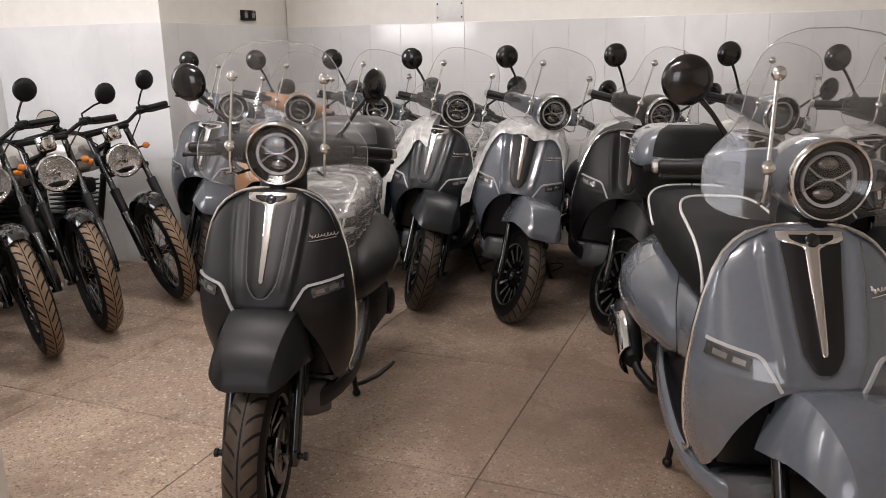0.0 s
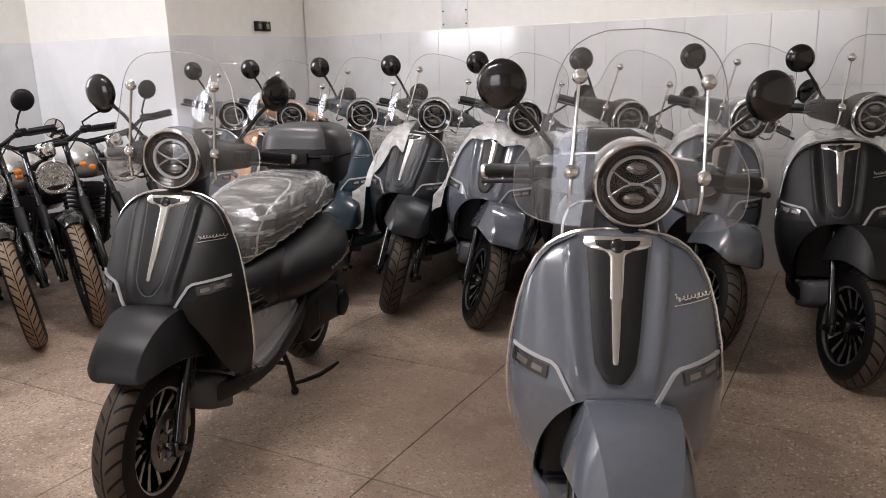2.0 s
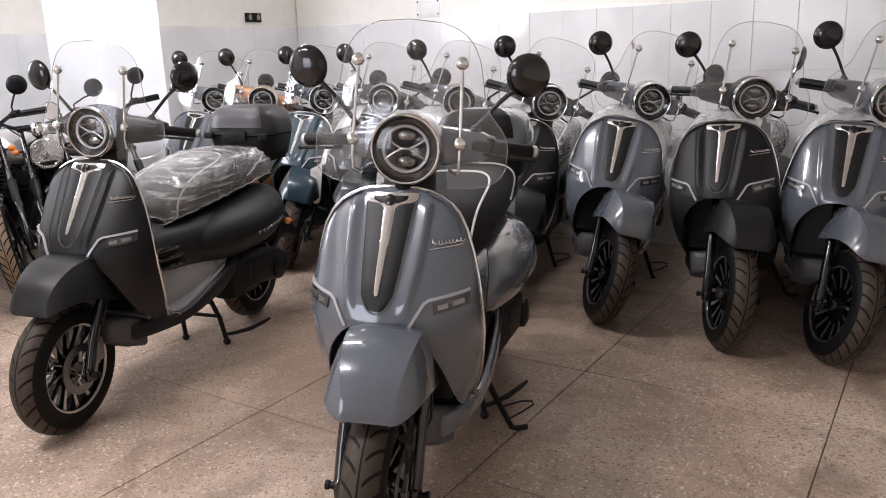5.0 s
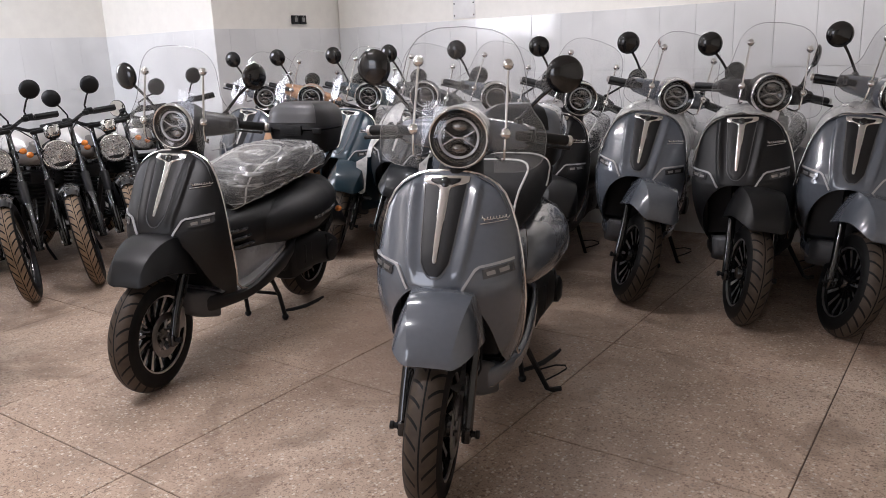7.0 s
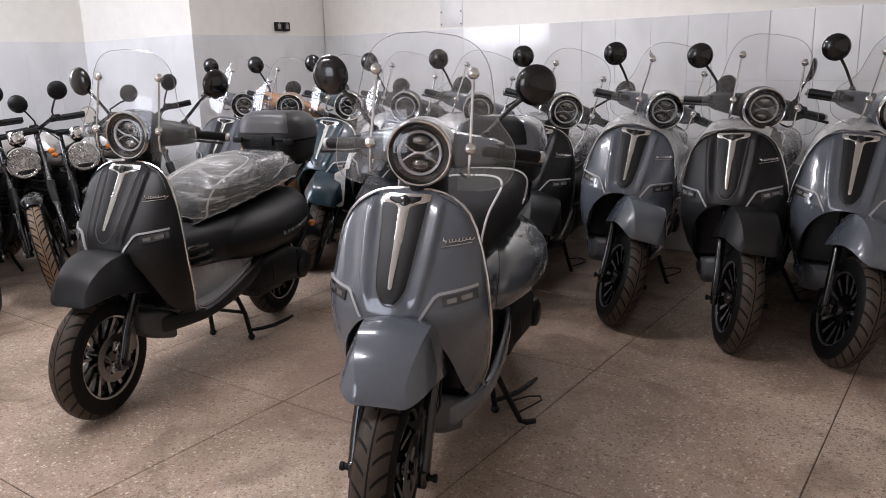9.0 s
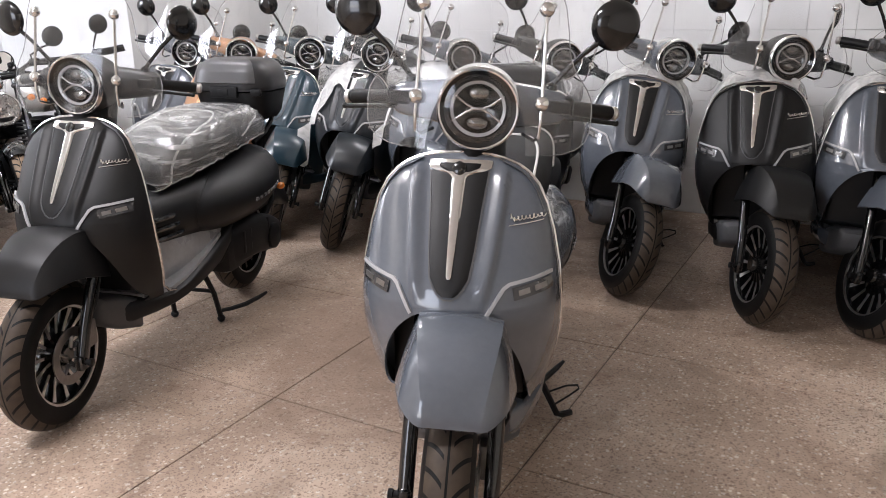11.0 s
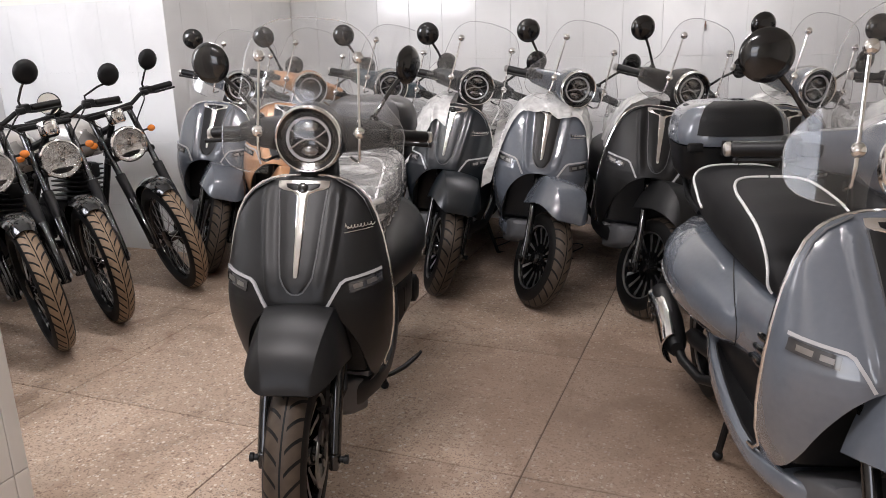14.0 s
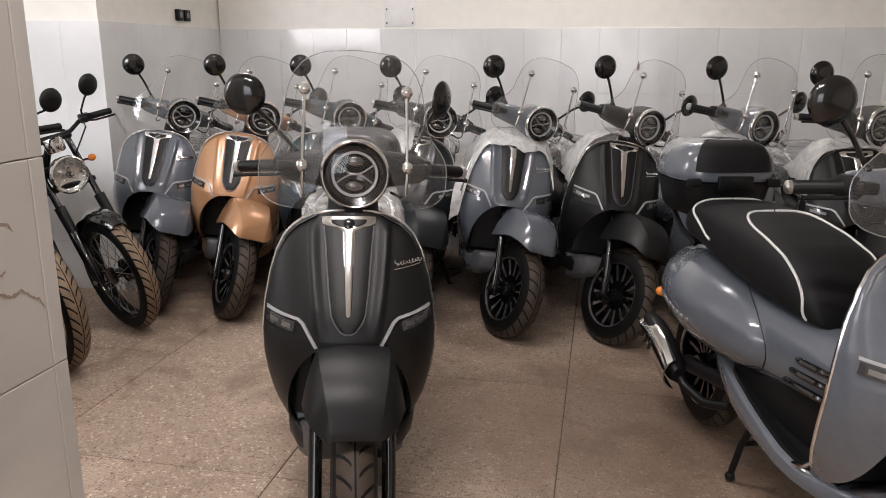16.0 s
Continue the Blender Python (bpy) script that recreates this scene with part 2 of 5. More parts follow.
def glazed(name, base, rough, streak, stain=0.0):
    """Glazed wall tile: slightly different from tile to tile, with faint vertical streaks in the glaze and grime."""
    m, n, l, p = nodes_of(name)
    geo, info = n.new("ShaderNodeNewGeometry"), n.new("ShaderNodeObjectInfo")
    mp = n.new("ShaderNodeMapping")
    mp.inputs["Scale"].default_value = (45, 45, 1.2)
    l.new(geo.outputs["Position"], mp.inputs["Vector"])
    s, d = n.new("ShaderNodeTexNoise"), n.new("ShaderNodeTexNoise")
    s.inputs["Scale"].default_value, s.inputs["Detail"].default_value = 1.0, 3
    d.inputs["Scale"].default_value, d.inputs["Detail"].default_value, d.inputs["Distortion"].default_value = 1.6, 8, 0.8
    l.new(mp.outputs[0], s.inputs["Vector"])
    l.new(geo.outputs["Position"], d.inputs["Vector"])
    r = n.new("ShaderNodeValToRGB")
    r.color_ramp.elements[0].position, r.color_ramp.elements[1].position = 0.35, 0.62
    r.color_ramp.elements[0].color = (*[c * (0.86 - stain) for c in base], 1)
    r.color_ramp.elements[1].color = (*base, 1)
    l.new(d.outputs["Fac"], r.inputs[0])
    v = math_node(n, l, "ADD", math_node(n, l, "MULTIPLY", info.outputs["Random"], 0.05), 0.95)
    h = n.new("ShaderNodeHueSaturation")
    l.new(r.outputs[0], h.inputs["Color"])
    l.new(v, h.inputs["Value"])
    l.new(h.outputs[0], p.inputs["Base Color"])
    rr = n.new("ShaderNodeMapRange")
    rr.inputs["To Min"].default_value, rr.inputs["To Max"].default_value = rough * 0.6, rough * 1.6
    l.new(d.outputs["Fac"], rr.inputs["Value"])
    l.new(rr.outputs[0], p.inputs["Roughness"])
    b = n.new("ShaderNodeBump")
    b.inputs["Strength"].default_value, b.inputs["Distance"].default_value = streak, 0.001
    l.new(s.outputs["Fac"], b.inputs["Height"])
    l.new(b.outputs[0], p.inputs["Normal"])
    return m


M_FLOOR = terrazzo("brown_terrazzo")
M_BED = surface("dark_joint_mortar", (0.10, 0.075, 0.056), 0.9, bump=0.3)
M_TILE = glazed("white_glazed_tile", (0.79, 0.79, 0.78), 0.09, 0.12)
M_PIER_TILE = glazed("grey_veined_tile", (0.68, 0.65, 0.60), 0.3, 0.1, 0.06)
M_GROUT = surface("grey_grout", (0.52, 0.51, 0.49), 0.9)
M_JOINT = surface("pale_tile_joint", (0.62, 0.615, 0.60), 0.8)
M_JOINT_WHITE = surface("white_tile_joint", (0.78, 0.78, 0.77), 0.5, vary=0.03)
M_CREAM = surface("cream_gloss_paint", (0.80, 0.775, 0.715), 0.38, vary=0.05, grain=14, big=1.2, bump=0.25, wear=0.14)
M_CEIL = surface("white_ceiling_paint", (0.75, 0.74, 0.71), 0.9, vary=0.04)
M_PATCH = surface("white_filler", (0.80, 0.79, 0.77), 0.35, vary=0.06, grain=20)
M_BLACK_PAINT = surface("matte_black_paint", (0.0045, 0.0045, 0.0048), 0.47, vary=0.12, bump=0.02, spec=0.42)
M_GREY_PAINT = surface("gloss_grey_paint", (0.108, 0.122, 0.144), 0.2, vary=0.06, bump=0.0, coat=1.0, wear=0.04)
M_ORANGE_PAINT = surface("copper_orange_paint", (0.50, 0.265, 0.135), 0.32, vary=0.06, bump=0.0, coat=0.9, metal=0.35)
M_BLUE_PAINT = surface("dark_teal_paint", (0.010, 0.032, 0.047), 0.32, vary=0.1, bump=0.0, coat=0.9)
M_NAVY_PAINT = surface("blue_black_paint", (0.006, 0.009, 0.012), 0.38, vary=0.15, bump=0.0, coat=0.2)
M_PLASTIC = surface("black_plastic", (0.0045, 0.0045, 0.0048), 0.44, vary=0.2, spec=0.3)
M_DARKGREY = surface("dark_grey_plastic", (0.075, 0.076, 0.08), 0.5, vary=0.1)
M_MIDGREY = surface("grey_moulded_plastic", (0.105, 0.107, 0.112), 0.3, vary=0.12)
M_KICK = surface("grey_footboard_plastic", (0.38, 0.38, 0.385), 0.28, vary=0.12)
M_GLOSS_BLACK = surface("gloss_black", (0.004, 0.004, 0.0042), 0.16, vary=0.2, bump=0.0, coat=0.6, wear=0.06)
M_CHROME = surface("chrome", (0.80, 0.79, 0.78), 0.12, metal=1.0, vary=0.04, bump=0.0, wear=0.05)
M_BRUSHED = surface("brushed_alloy", (0.62, 0.61, 0.60), 0.32, metal=1.0, vary=0.08, bump=0.03)
M_STEEL = surface("dull_steel", (0.30, 0.29, 0.28), 0.42, metal=1.0, vary=0.15)
M_ENGINE = surface("black_engine_paint", (0.008, 0.008, 0.0085), 0.5, vary=0.25, bump=0.15, grain=90, spec=0.3)
M_SEAT = surface("black_seat_vinyl", (0.0065, 0.0065, 0.007), 0.66, vary=0.2, grain=220, bump=0.25, spec=0.28)
M_PIPING = surface("white_piping", (0.72, 0.72, 0.70), 0.55)
M_LENS_DARK = surface("smoked_lens", (0.035, 0.035, 0.037), 0.1, vary=0.2, bump=0.0, coat=1.0, grain=120)
M_SILVER_TRIM = surface("silver_trim", (0.58, 0.58, 0.59), 0.24, metal=0.75, vary=0.05, bump=0.0)
M_DRL = surface("white_light_guide", (0.40, 0.40, 0.41), 0.25, vary=0.05, coat=0.6)
M_ORANGE_LENS = surface("orange_lens", (0.75, 0.22, 0.03), 0.2, vary=0.1, coat=0.8, bump=0.0)
M_RED_LENS = surface("red_lens", (0.42, 0.02, 0.02), 0.2, vary=0.1, coat=0.8, bump=0.0)
M_TANK = surface("silver_tank_paint", (0.50, 0.48, 0.45), 0.28, metal=0.5, vary=0.05, bump=0.0, coat=0.8)
M_LAMP_BOWL = surface("smoked_reflector", (0.30, 0.295, 0.29), 0.14, metal=1.0, vary=0.35, grain=70, bump=1.6, wear=0.08)
# the case's plastic in a lighter tone: front sheen put into its colour
M_CASE_LIT = surface("lit_case_plastic", (0.085, 0.085, 0.087), 0.36, vary=0.1, grain=180, bump=0.1)
M_CASE = surface("satin_charcoal_plastic", (0.022, 0.022, 0.023), 0.34, vary=0.12, grain=180, bump=0.1)
M_MIRROR = surface("mirror_glass", (0.9, 0.9, 0.9), 0.03, metal=1.0, vary=0.02, bump=0.0, wear=0.01)
M_REFLECTOR = surface("faceted_reflector", (0.88, 0.88, 0.87), 0.14, metal=0.9, vary=0.1, grain=45, bump=2.5, wear=0.1)
M_SCREEN = clear("clear_acrylic", (0.988, 0.988, 0.99), 0.045, 0.03, milky=0.012)
M_EDGE = clear("acrylic_edge", (0.68, 0.68, 0.70), 0.2, 0.1, 0.3)
M_GLASS = clear("lamp_glass", (0.96, 0.96, 0.96), 0.07)
M_FILM = clear("milky_plastic_film", (0.93, 0.93, 0.92), 0.08, 0.2, 0.60, 0.3)
M_BAG = clear("thin_film_bag", (0.95, 0.95, 0.95), 0.06, 0.2, 0.24, 0.4, streak=True)
M_TYRE = tyre_rubber("scooter_tyre_rubber", 0.24, 0.056, 27, (0.075, 0.056, 0.041), 1.25, 0.2)
M_MOTO_TYRE = tyre_rubber("motorcycle_tyre_rubber", 0.30, 0.045, 38, (0.27, 0.19, 0.125), 1.5, 0.24)

# ---- mesh helpers ----
class Shape:
    """Points and faces, gathered piece by piece into one mesh."""

    def __init__(self):
        self.v, self.f = [], []
        self.angle = 38

    def add(self, verts, faces):
        k = len(self.v)
        self.v += [tuple(p) for p in verts]
        self.f += [tuple(i + k for i in q) for q in faces]
        return self

    def grid(self, fn, nu, nv, close_u=False, close_v=False):
        mu, mv = (nu if close_u else nu + 1), (nv if close_v else nv + 1)
        verts = [fn(i / nu, j / nv) for i in range(mu) for j in range(mv)]
        faces = [(i * mv + j, ((i + 1) % mu) * mv + j, ((i + 1) % mu) * mv + (j + 1) % mv, i * mv + (j + 1) % mv)
                 for i in range(nu) for j in range(nv)]
        return self.add(verts, faces)

    def slab(self, outer, inner, nu, nv):
        """A shell with thickness between two sheets."""
        m = nv + 1
        a = [outer(i / nu, j / nv) for i in range(nu + 1) for j in range(m)]
        b = [inner(i / nu, j / nv) for i in range(nu + 1) for j in range(m)]
        k = len(a)
        f = []
        for i in range(nu):
            for j in range(nv):
                q = (i * m + j, (i + 1) * m + j, (i + 1) * m + j + 1, i * m + j + 1)
                f += [q, tuple(k + e for e in reversed(q))]
        rim = [i * m for i in range(nu + 1)] + [nu * m + j for j in range(1, m)] + [i * m + nv for i in range(nu - 1, -1, -1)] + [j for j in range(nv - 1, 0, -1)]
        for p, q in zip(rim, rim[1:] + rim[:1]):
            f.append((q, p, p + k, q + k))
        return self.add(a + b, f)

    def thicken(self, depth):
        """Gives the sheet built so far a thickness, with one closed rim."""
        bm = bmesh.new()
        vs = [bm.verts.new(v) for v in self.v]
        for f in self.f:
            bm.faces.new([vs[i] for i in f])
        bmesh.ops.remove_doubles(bm, verts=bm.verts, dist=1e-4)
        bmesh.ops.dissolve_degenerate(bm, edges=bm.edges, dist=1e-5)
        bmesh.ops.recalc_face_normals(bm, faces=bm.faces)
        bmesh.ops.solidify(bm, geom=bm.faces[:], thickness=depth)
        bm.verts.index_update()
        self.v, self.f = [tuple(v.co) for v in bm.verts], [tuple(v.index for v in f.verts) for f in bm.faces]
        bm.free()
        return self

    def tube(self, pts, r, n=8, closed=False):
        pts = [Vector(p) for p in pts]
        rs = r if isinstance(r, (list, tuple)) else [r] * len(pts)
        verts, up = [], None
        for i, p in enumerate(pts):
            a = pts[i - 1] if i or closed else p
            b = pts[(i + 1) % len(pts)] if i < len(pts) - 1 or closed else p
            t = (b - a).normalized()
            if up is None:
                up = t.orthogonal().normalized()
            up = (up - t * up.dot(t))
            up = up.normalized() if up.length > 1e-6 else t.orthogonal().normalized()
            s = t.cross(up)
            verts += [p + rs[i] * (math.cos(2 * math.pi * k / n) * up + math.sin(2 * math.pi * k / n) * s) for k in range(n)]
        m = len(pts)
        faces = [(i * n + k, i * n + (k + 1) % n, ((i + 1) % m) * n + (k + 1) % n, ((i + 1) % m) * n + k) for i in range(m if closed else m - 1) for k in range(n)]
        if not closed:
            faces += [tuple(range(n - 1, -1, -1)), tuple((m - 1) * n + k for k in range(n))]
        return self.add(verts, faces)

    def lathe(self, profile, at=(0, 0, 0), axis=(0, 0, 1), n=24, cap=True):
        """Turns (radius, along) points about an axis."""
        q = Vector((0, 0, 1)).rotation_difference(Vector(axis))
        at = Vector(at)
        verts = [at + q @ Vector((r * math.cos(2 * math.pi * k / n), r * math.sin(2 * math.pi * k / n), h)) for r, h in profile for k in range(n)]
        m = len(profile)
        faces = [(i * n + k, i * n + (k + 1) % n, (i + 1) * n + (k + 1) % n, (i + 1) * n + k) for i in range(m - 1) for k in range(n)]
        if cap and profile[0][0] > 1e-5:
            faces.append(tuple(range(n - 1, -1, -1)))
        if cap and profile[-1][0] > 1e-5:
            faces.append(tuple((m - 1) * n + k for k in range(n)))
        return self.add(verts, faces)

    def ring(self, profile, at=(0, 0, 0), axis=(0, 0, 1), n=28):
        """Turns a closed (radius, along) outline about an axis."""
        q = Vector((0, 0, 1)).rotation_difference(Vector(axis))
        at, m = Vector(at), len(profile)
        verts = [at + q @ Vector((r * math.cos(2 * math.pi * k / n), r * math.sin(2 * math.pi * k / n), h)) for r, h in profile for k in range(n)]
        return self.add(verts, [(i * n + k, i * n + (k + 1) % n, ((i + 1) % m) * n + (k + 1) % n, ((i + 1) % m) * n + k) for i in range(m) for k in range(n)])

    def box(self, at, size, bevel=0.0, m=None, segments=2):
        bm = bmesh.new()
        bmesh.ops.create_cube(bm, size=1)
        bmesh.ops.scale(bm, vec=size, verts=bm.verts)
        if bevel:
            bmesh.ops.bevel(bm, geom=bm.edges[:] + bm.verts[:], offset=bevel, segments=segments, affect="EDGES", profile=0.5)
        t = Matrix.Translation(at) @ (m if m else Matrix())
        bm.verts.index_update()
        self.add([t @ v.co for v in bm.verts], [tuple(v.index for v in f.verts) for f in bm.faces])
        bm.free()
        return self

    def ball(self, at, r, nu=16, nv=10, power=1.0):
        rx, ry, rz = r if isinstance(r, (tuple, list)) else (r, r, r)

        def sp(c):
            return math.copysign(abs(c) ** power, c)
        return self.grid(lambda u, v: (at[0] + rx * sp(math.cos(2 * math.pi * u)) * sp(math.cos(math.pi * (v - 0.5))),
                                       at[1] + ry * sp(math.sin(2 * math.pi * u)) * sp(math.cos(math.pi * (v - 0.5))),
                                       at[2] + rz * sp(math.sin(math.pi * (v - 0.5)))), nu, nv, close_u=True)

    def loft(self, rings):
        """Skins closed rings of equal count, with both ends capped."""
        n, m = len(rings[0]), len(rings)
        verts = [p for ring in rings for p in ring]
        faces = [(i * n + k, i * n + (k + 1) % n, (i + 1) * n + (k + 1) % n, (i + 1) * n + k) for i in range(m - 1) for k in range(n)]
        faces += [tuple(range(n - 1, -1, -1)), tuple((m - 1) * n + k for k in range(n))]
        return self.add(verts, faces)

    def mirrored(self):
        s = Shape()
        return s.add([(-x, y, z) for x, y, z in self.v], [tuple(reversed(q)) for q in self.f])

    def mesh(self, name, angle=None):
        me = bpy.data.meshes.new(name)
        me.from_pydata(self.v, [], self.f)
        bm = bmesh.new()
        bm.from_mesh(me)
        bmesh.ops.remove_doubles(bm, verts=bm.verts, dist=1e-5)
        bmesh.ops.recalc_face_normals(bm, faces=bm.faces)
        bm.to_mesh(me)
        bm.free()
        me.shade_smooth()
        me.set_sharp_from_angle(angle=radians(angle or self.angle))
        me.materials.append(None)
        return me


def table(x, pairs):
    """Reads y at x from a short table, rounded between its points."""
    xs, ys = [p[0] for p in pairs], [p[1] for p in pairs]
    return float(np.interp(x, xs, ys))


MESHES = {}


def part(name, make, material, parent=None, label="", at=None, key=None):
    """One mesh object; alike parts share their mesh, and each carries its own material."""
    key = key or name
    if key not in MESHES:
        got = make() if callable(make) else make
        MESHES[key] = got.mesh(name)
    ob = new(name, MESHES[key])
    if ob.data.materials[0] is None:
        ob.data.materials[0] = material
    ob.material_slots[0].link = "OBJECT"
    ob.material_slots[0].material = material
    if parent:
        ob.parent = parent
    if at is not None:
        ob.matrix_basis = at
    if label:
        tagged(ob, label)
    return ob


def thing(name, m, label, category, group=""):
    ob = new(name)
    ob.matrix_basis = m
    return tagged(ob, label, category, group)


def structure(name, shape, material, label, category):
    ob = new(name, shape.mesh(name))
    ob.data.materials[0] = material
    return tagged(ob, label, category, kind="structure")

# ---- the room ----
XW, XE, YN, YS, TOP = -4.73, 3.3, 5.25, -3.8, 3.1
PILX, PILY = -3.33, 3.88
DADO = 1.53


def block(x0, x1, y0, y1, z0, z1):
    return Shape().box(((x0 + x1) / 2, (y0 + y1) / 2, (z0 + z1) / 2), (x1 - x0, y1 - y0, z1 - z0))


def blocks(*boxes):
    s = Shape()
    for b in boxes:
        q = block(*b)
        s.add(q.v, q.f)
    return s


floor = structure("floor", block(XW, XE, YS, YN, -0.12, -0.003), M_BED, "worn brown terrazzo floor laid in large square panels", "floor")
ceiling = structure("ceiling", block(XW - 0.2, XE + 0.2, YS - 0.2, YN + 0.2, TOP, TOP + 0.15), M_CEIL, "plain white painted ceiling", "ceiling")
SET = 0.012
wall_north = structure("wall_north", block(PILX, XE + 0.2, YN + SET, YN + 0.22, -0.1, TOP), M_CREAM, "cream painted wall above a white tiled dado", "wall")
wall_pillar = structure("wall_pillar", block(XW - 0.2, PILX - SET, PILY + SET, YN + 0.22, -0.1, TOP), M_CREAM, "cream painted corner pillar with a white tiled dado", "wall")
wall_west = structure("wall_west", block(XW - 0.22, XW - SET, 0.9, PILY + SET, -0.1, TOP), M_CREAM, "cream painted side wall above a white tiled dado", "wall")
wall_east = structure("wall_east", block(XE, XE + 0.2, YS - 0.2, YN + SET, -0.1, TOP), M_CREAM, "cream painted side wall", "wall")
WX0, WX1, WZ0, WZ1 = -4.62, -3.3, 1.42, 2.55
wall_bay = structure("wall_bay", blocks((XW - 0.2, WX0, 0.95, 1.2, -0.1, TOP), (WX1, -2.0, 0.95, 1.2, -0.1, TOP),
                                        (WX0, WX1, 0.95, 1.2, -0.1, WZ0), (WX0, WX1, 0.95, 1.2, WZ1, TOP)), M_CREAM, "cream painted wall with a bright window", "wall")
wall_pier = structure("wall_pier", block(-2.0, -1.6 - SET, 0.62, 1.2 - SET, -0.1, TOP), M_GROUT, "tiled wall end beside the wide opening", "wall")
wall_hall = structure("wall_hall", block(-2.2, -2.0, YS - 0.2, 0.95, -0.1, TOP), M_CREAM, "cream painted wall of the front hall", "wall")
wall_south = structure("wall_south", blocks((-2.2, -1.8, YS - 0.2, YS, -0.1, TOP), (0.3, XE + 0.2, YS - 0.2, YS, -0.1, TOP), (-1.8, 0.3, YS - 0.2, YS, 2.6, TOP)), M_CREAM,
                       "cream painted front wall with a wide shutter opening", "wall")
ground = structure("ground", block(-600, 600, -600, 600, -0.3, -0.13), surface("pale_concrete", (0.42, 0.40, 0.37), 0.85, big=0.6), "pale concrete yard outside", "ground")

window_1 = structure("window_1", blocks((WX0, WX0 + 0.05, 1.0, 1.06, WZ0, WZ1), (WX1 - 0.05, WX1, 1.0, 1.06, WZ0, WZ1), (WX0 + 0.05, WX1 - 0.05, 1.0, 1.06, WZ0, WZ0 + 0.05),
                                        (WX0 + 0.05, WX1 - 0.05, 1.0, 1.06, WZ1 - 0.05, WZ1), ((WX0 + WX1) / 2 - 0.02, (WX0 + WX1) / 2 + 0.02, 1.0, 1.06, WZ0 + 0.05, WZ1 - 0.05)),
                     M_STEEL, "steel window frame in the side bay", "window")

# pale bedding behind the tiles
dado_north = structure("dado_north", block(PILX, XE, YN + 0.005, YN + SET - 0.001, 0, DADO - 0.002), M_JOINT, "tile bedding of the back wall", "wall")
dado_pillar = structure("dado_pillar", blocks((XW, PILX - 0.013, PILY + 0.005, PILY + SET - 0.001, 0, DADO - 0.002), (PILX - SET + 0.001, PILX - 0.005, PILY + SET, YN, 0, DADO - 0.002)), M_JOINT_WHITE, "tile bedding of the corner pillar", "wall")

# the metal plate and the switches on the wall
plate = thing("wall_plate", pose(-2.005, YN + SET, 1.655), "white painted access plate screwed to the wall", "plate")
part("plate", lambda: Shape().box((0, -0.003, 0), (0.205, 0.006, 0.225), 0.002), M_PATCH, plate)
for sx in (-0.09, 0.09):
    for sz in (-0.09, 0.0):
        part("screw", lambda: Shape().lathe([(0.006, 0), (0.006, 0.003), (0.002, 0.005), (0, 0.005)], axis=(0, -1, 0), n=10), M_ENGINE, plate, at=pose(sx, -0.006, sz))
for k, sy in enumerate((4.725, 4.81)):
    so = thing("wall_socket", pose(PILX - SET, sy, 1.6, 0, 0, 90), "small dark socket on the pillar's side", "socket", "sockets on the pillar")
    part("back_box", lambda: Shape().box((0, -0.012, 0), (0.07, 0.026, 0.07), 0.005), M_PLASTIC, so)
    part("insert", lambda: Shape().box((0, -0.026, 0), (0.03, 0.004, 0.034), 0.001), M_STEEL, so)
    part("screw", lambda: Shape().lathe([(0.006, 0), (0.006, 0.003), (0.002, 0.005), (0, 0.005)], axis=(0, -1, 0), n=10), M_STEEL, so, at=pose(0, -0.0255, 0.026))
hook = thing("wall_hook", pose(-0.416, YN, 1.283), "small rusty hook on the tiled wall", "hook")
part("hook_wire", lambda: Shape().tube([(0, 0.005, 0), (0, -0.02, 0), (0, -0.03, 0.01), (0, -0.025, 0.03), (0, -0.018, 0.035)], 0.0035), surface("rust", (0.20, 0.09, 0.05), 0.8), hook)
part("hook_plate", lambda: Shape().box((0, -0.002, 0), (0.016, 0.004, 0.04), 0.001), M_STEEL, hook)

# battens added for the assumed tubes, above the view
for tx, ty in ((-1.75, 2.5), (-0.7, 4.6), (-1.1, 0.5)):
    tf = thing("assumed_ceiling_lamp", pose(tx, ty, TOP), "slim white batten lamp assumed under the ceiling, out of view", "ceiling lamp", "batten lamps")
    part("housing", lambda: Shape().box((0, 0, -0.03), (1.26, 0.07, 0.06), 0.01), M_PATCH, tf, key="batten_housing")
    part("tube", lambda: Shape().tube([(-0.6, 0, -0.085), (0.6, 0, -0.085)], 0.013, 12).box((-0.6, 0, -0.075), (0.03, 0.03, 0.05), 0.005).box((0.6, 0, -0.075), (0.03, 0.03, 0.05), 0.005), M_PIPING, tf, key="batten_tube")

# ---- scooter: front at y = 0 over the front axle, facing -y ----
S_W = [(0.255, 0.135), (0.28, 0.158), (0.30, 0.168), (0.345, 0.184), (0.374, 0.197), (0.42, 0.214), (0.5, 0.230), (0.56, 0.236), (0.62, 0.236), (0.70, 0.228), (0.78, 0.212), (0.84, 0.194), (0.88, 0.174), (0.905, 0.151), (0.922, 0.126), (0.934, 0.097), (0.942, 0.065), (0.9465, 0.0)]
S_Y = [(0.255, 0.205), (0.28, 0.182), (0.30, 0.165), (0.36, 0.128), (0.45, 0.098), (0.55, 0.081), (0.60, 0.079), (0.64, 0.083), (0.68, 0.095), (0.72, 0.117), (0.80, 0.168), (0.85, 0.201), (0.90, 0.233), (0.93, 0.254), (0.9465, 0.270)]
S_D = [(0.255, 0.20), (0.30, 0.22), (0.36, 0.222), (0.42, 0.212), (0.55, 0.192), (0.65, 0.178), (0.72, 0.148), (0.77, 0.118), (0.82, 0.085), (0.86, 0.062), (0.90, 0.044), (0.93, 0.028), (0.9465, 0.006)]
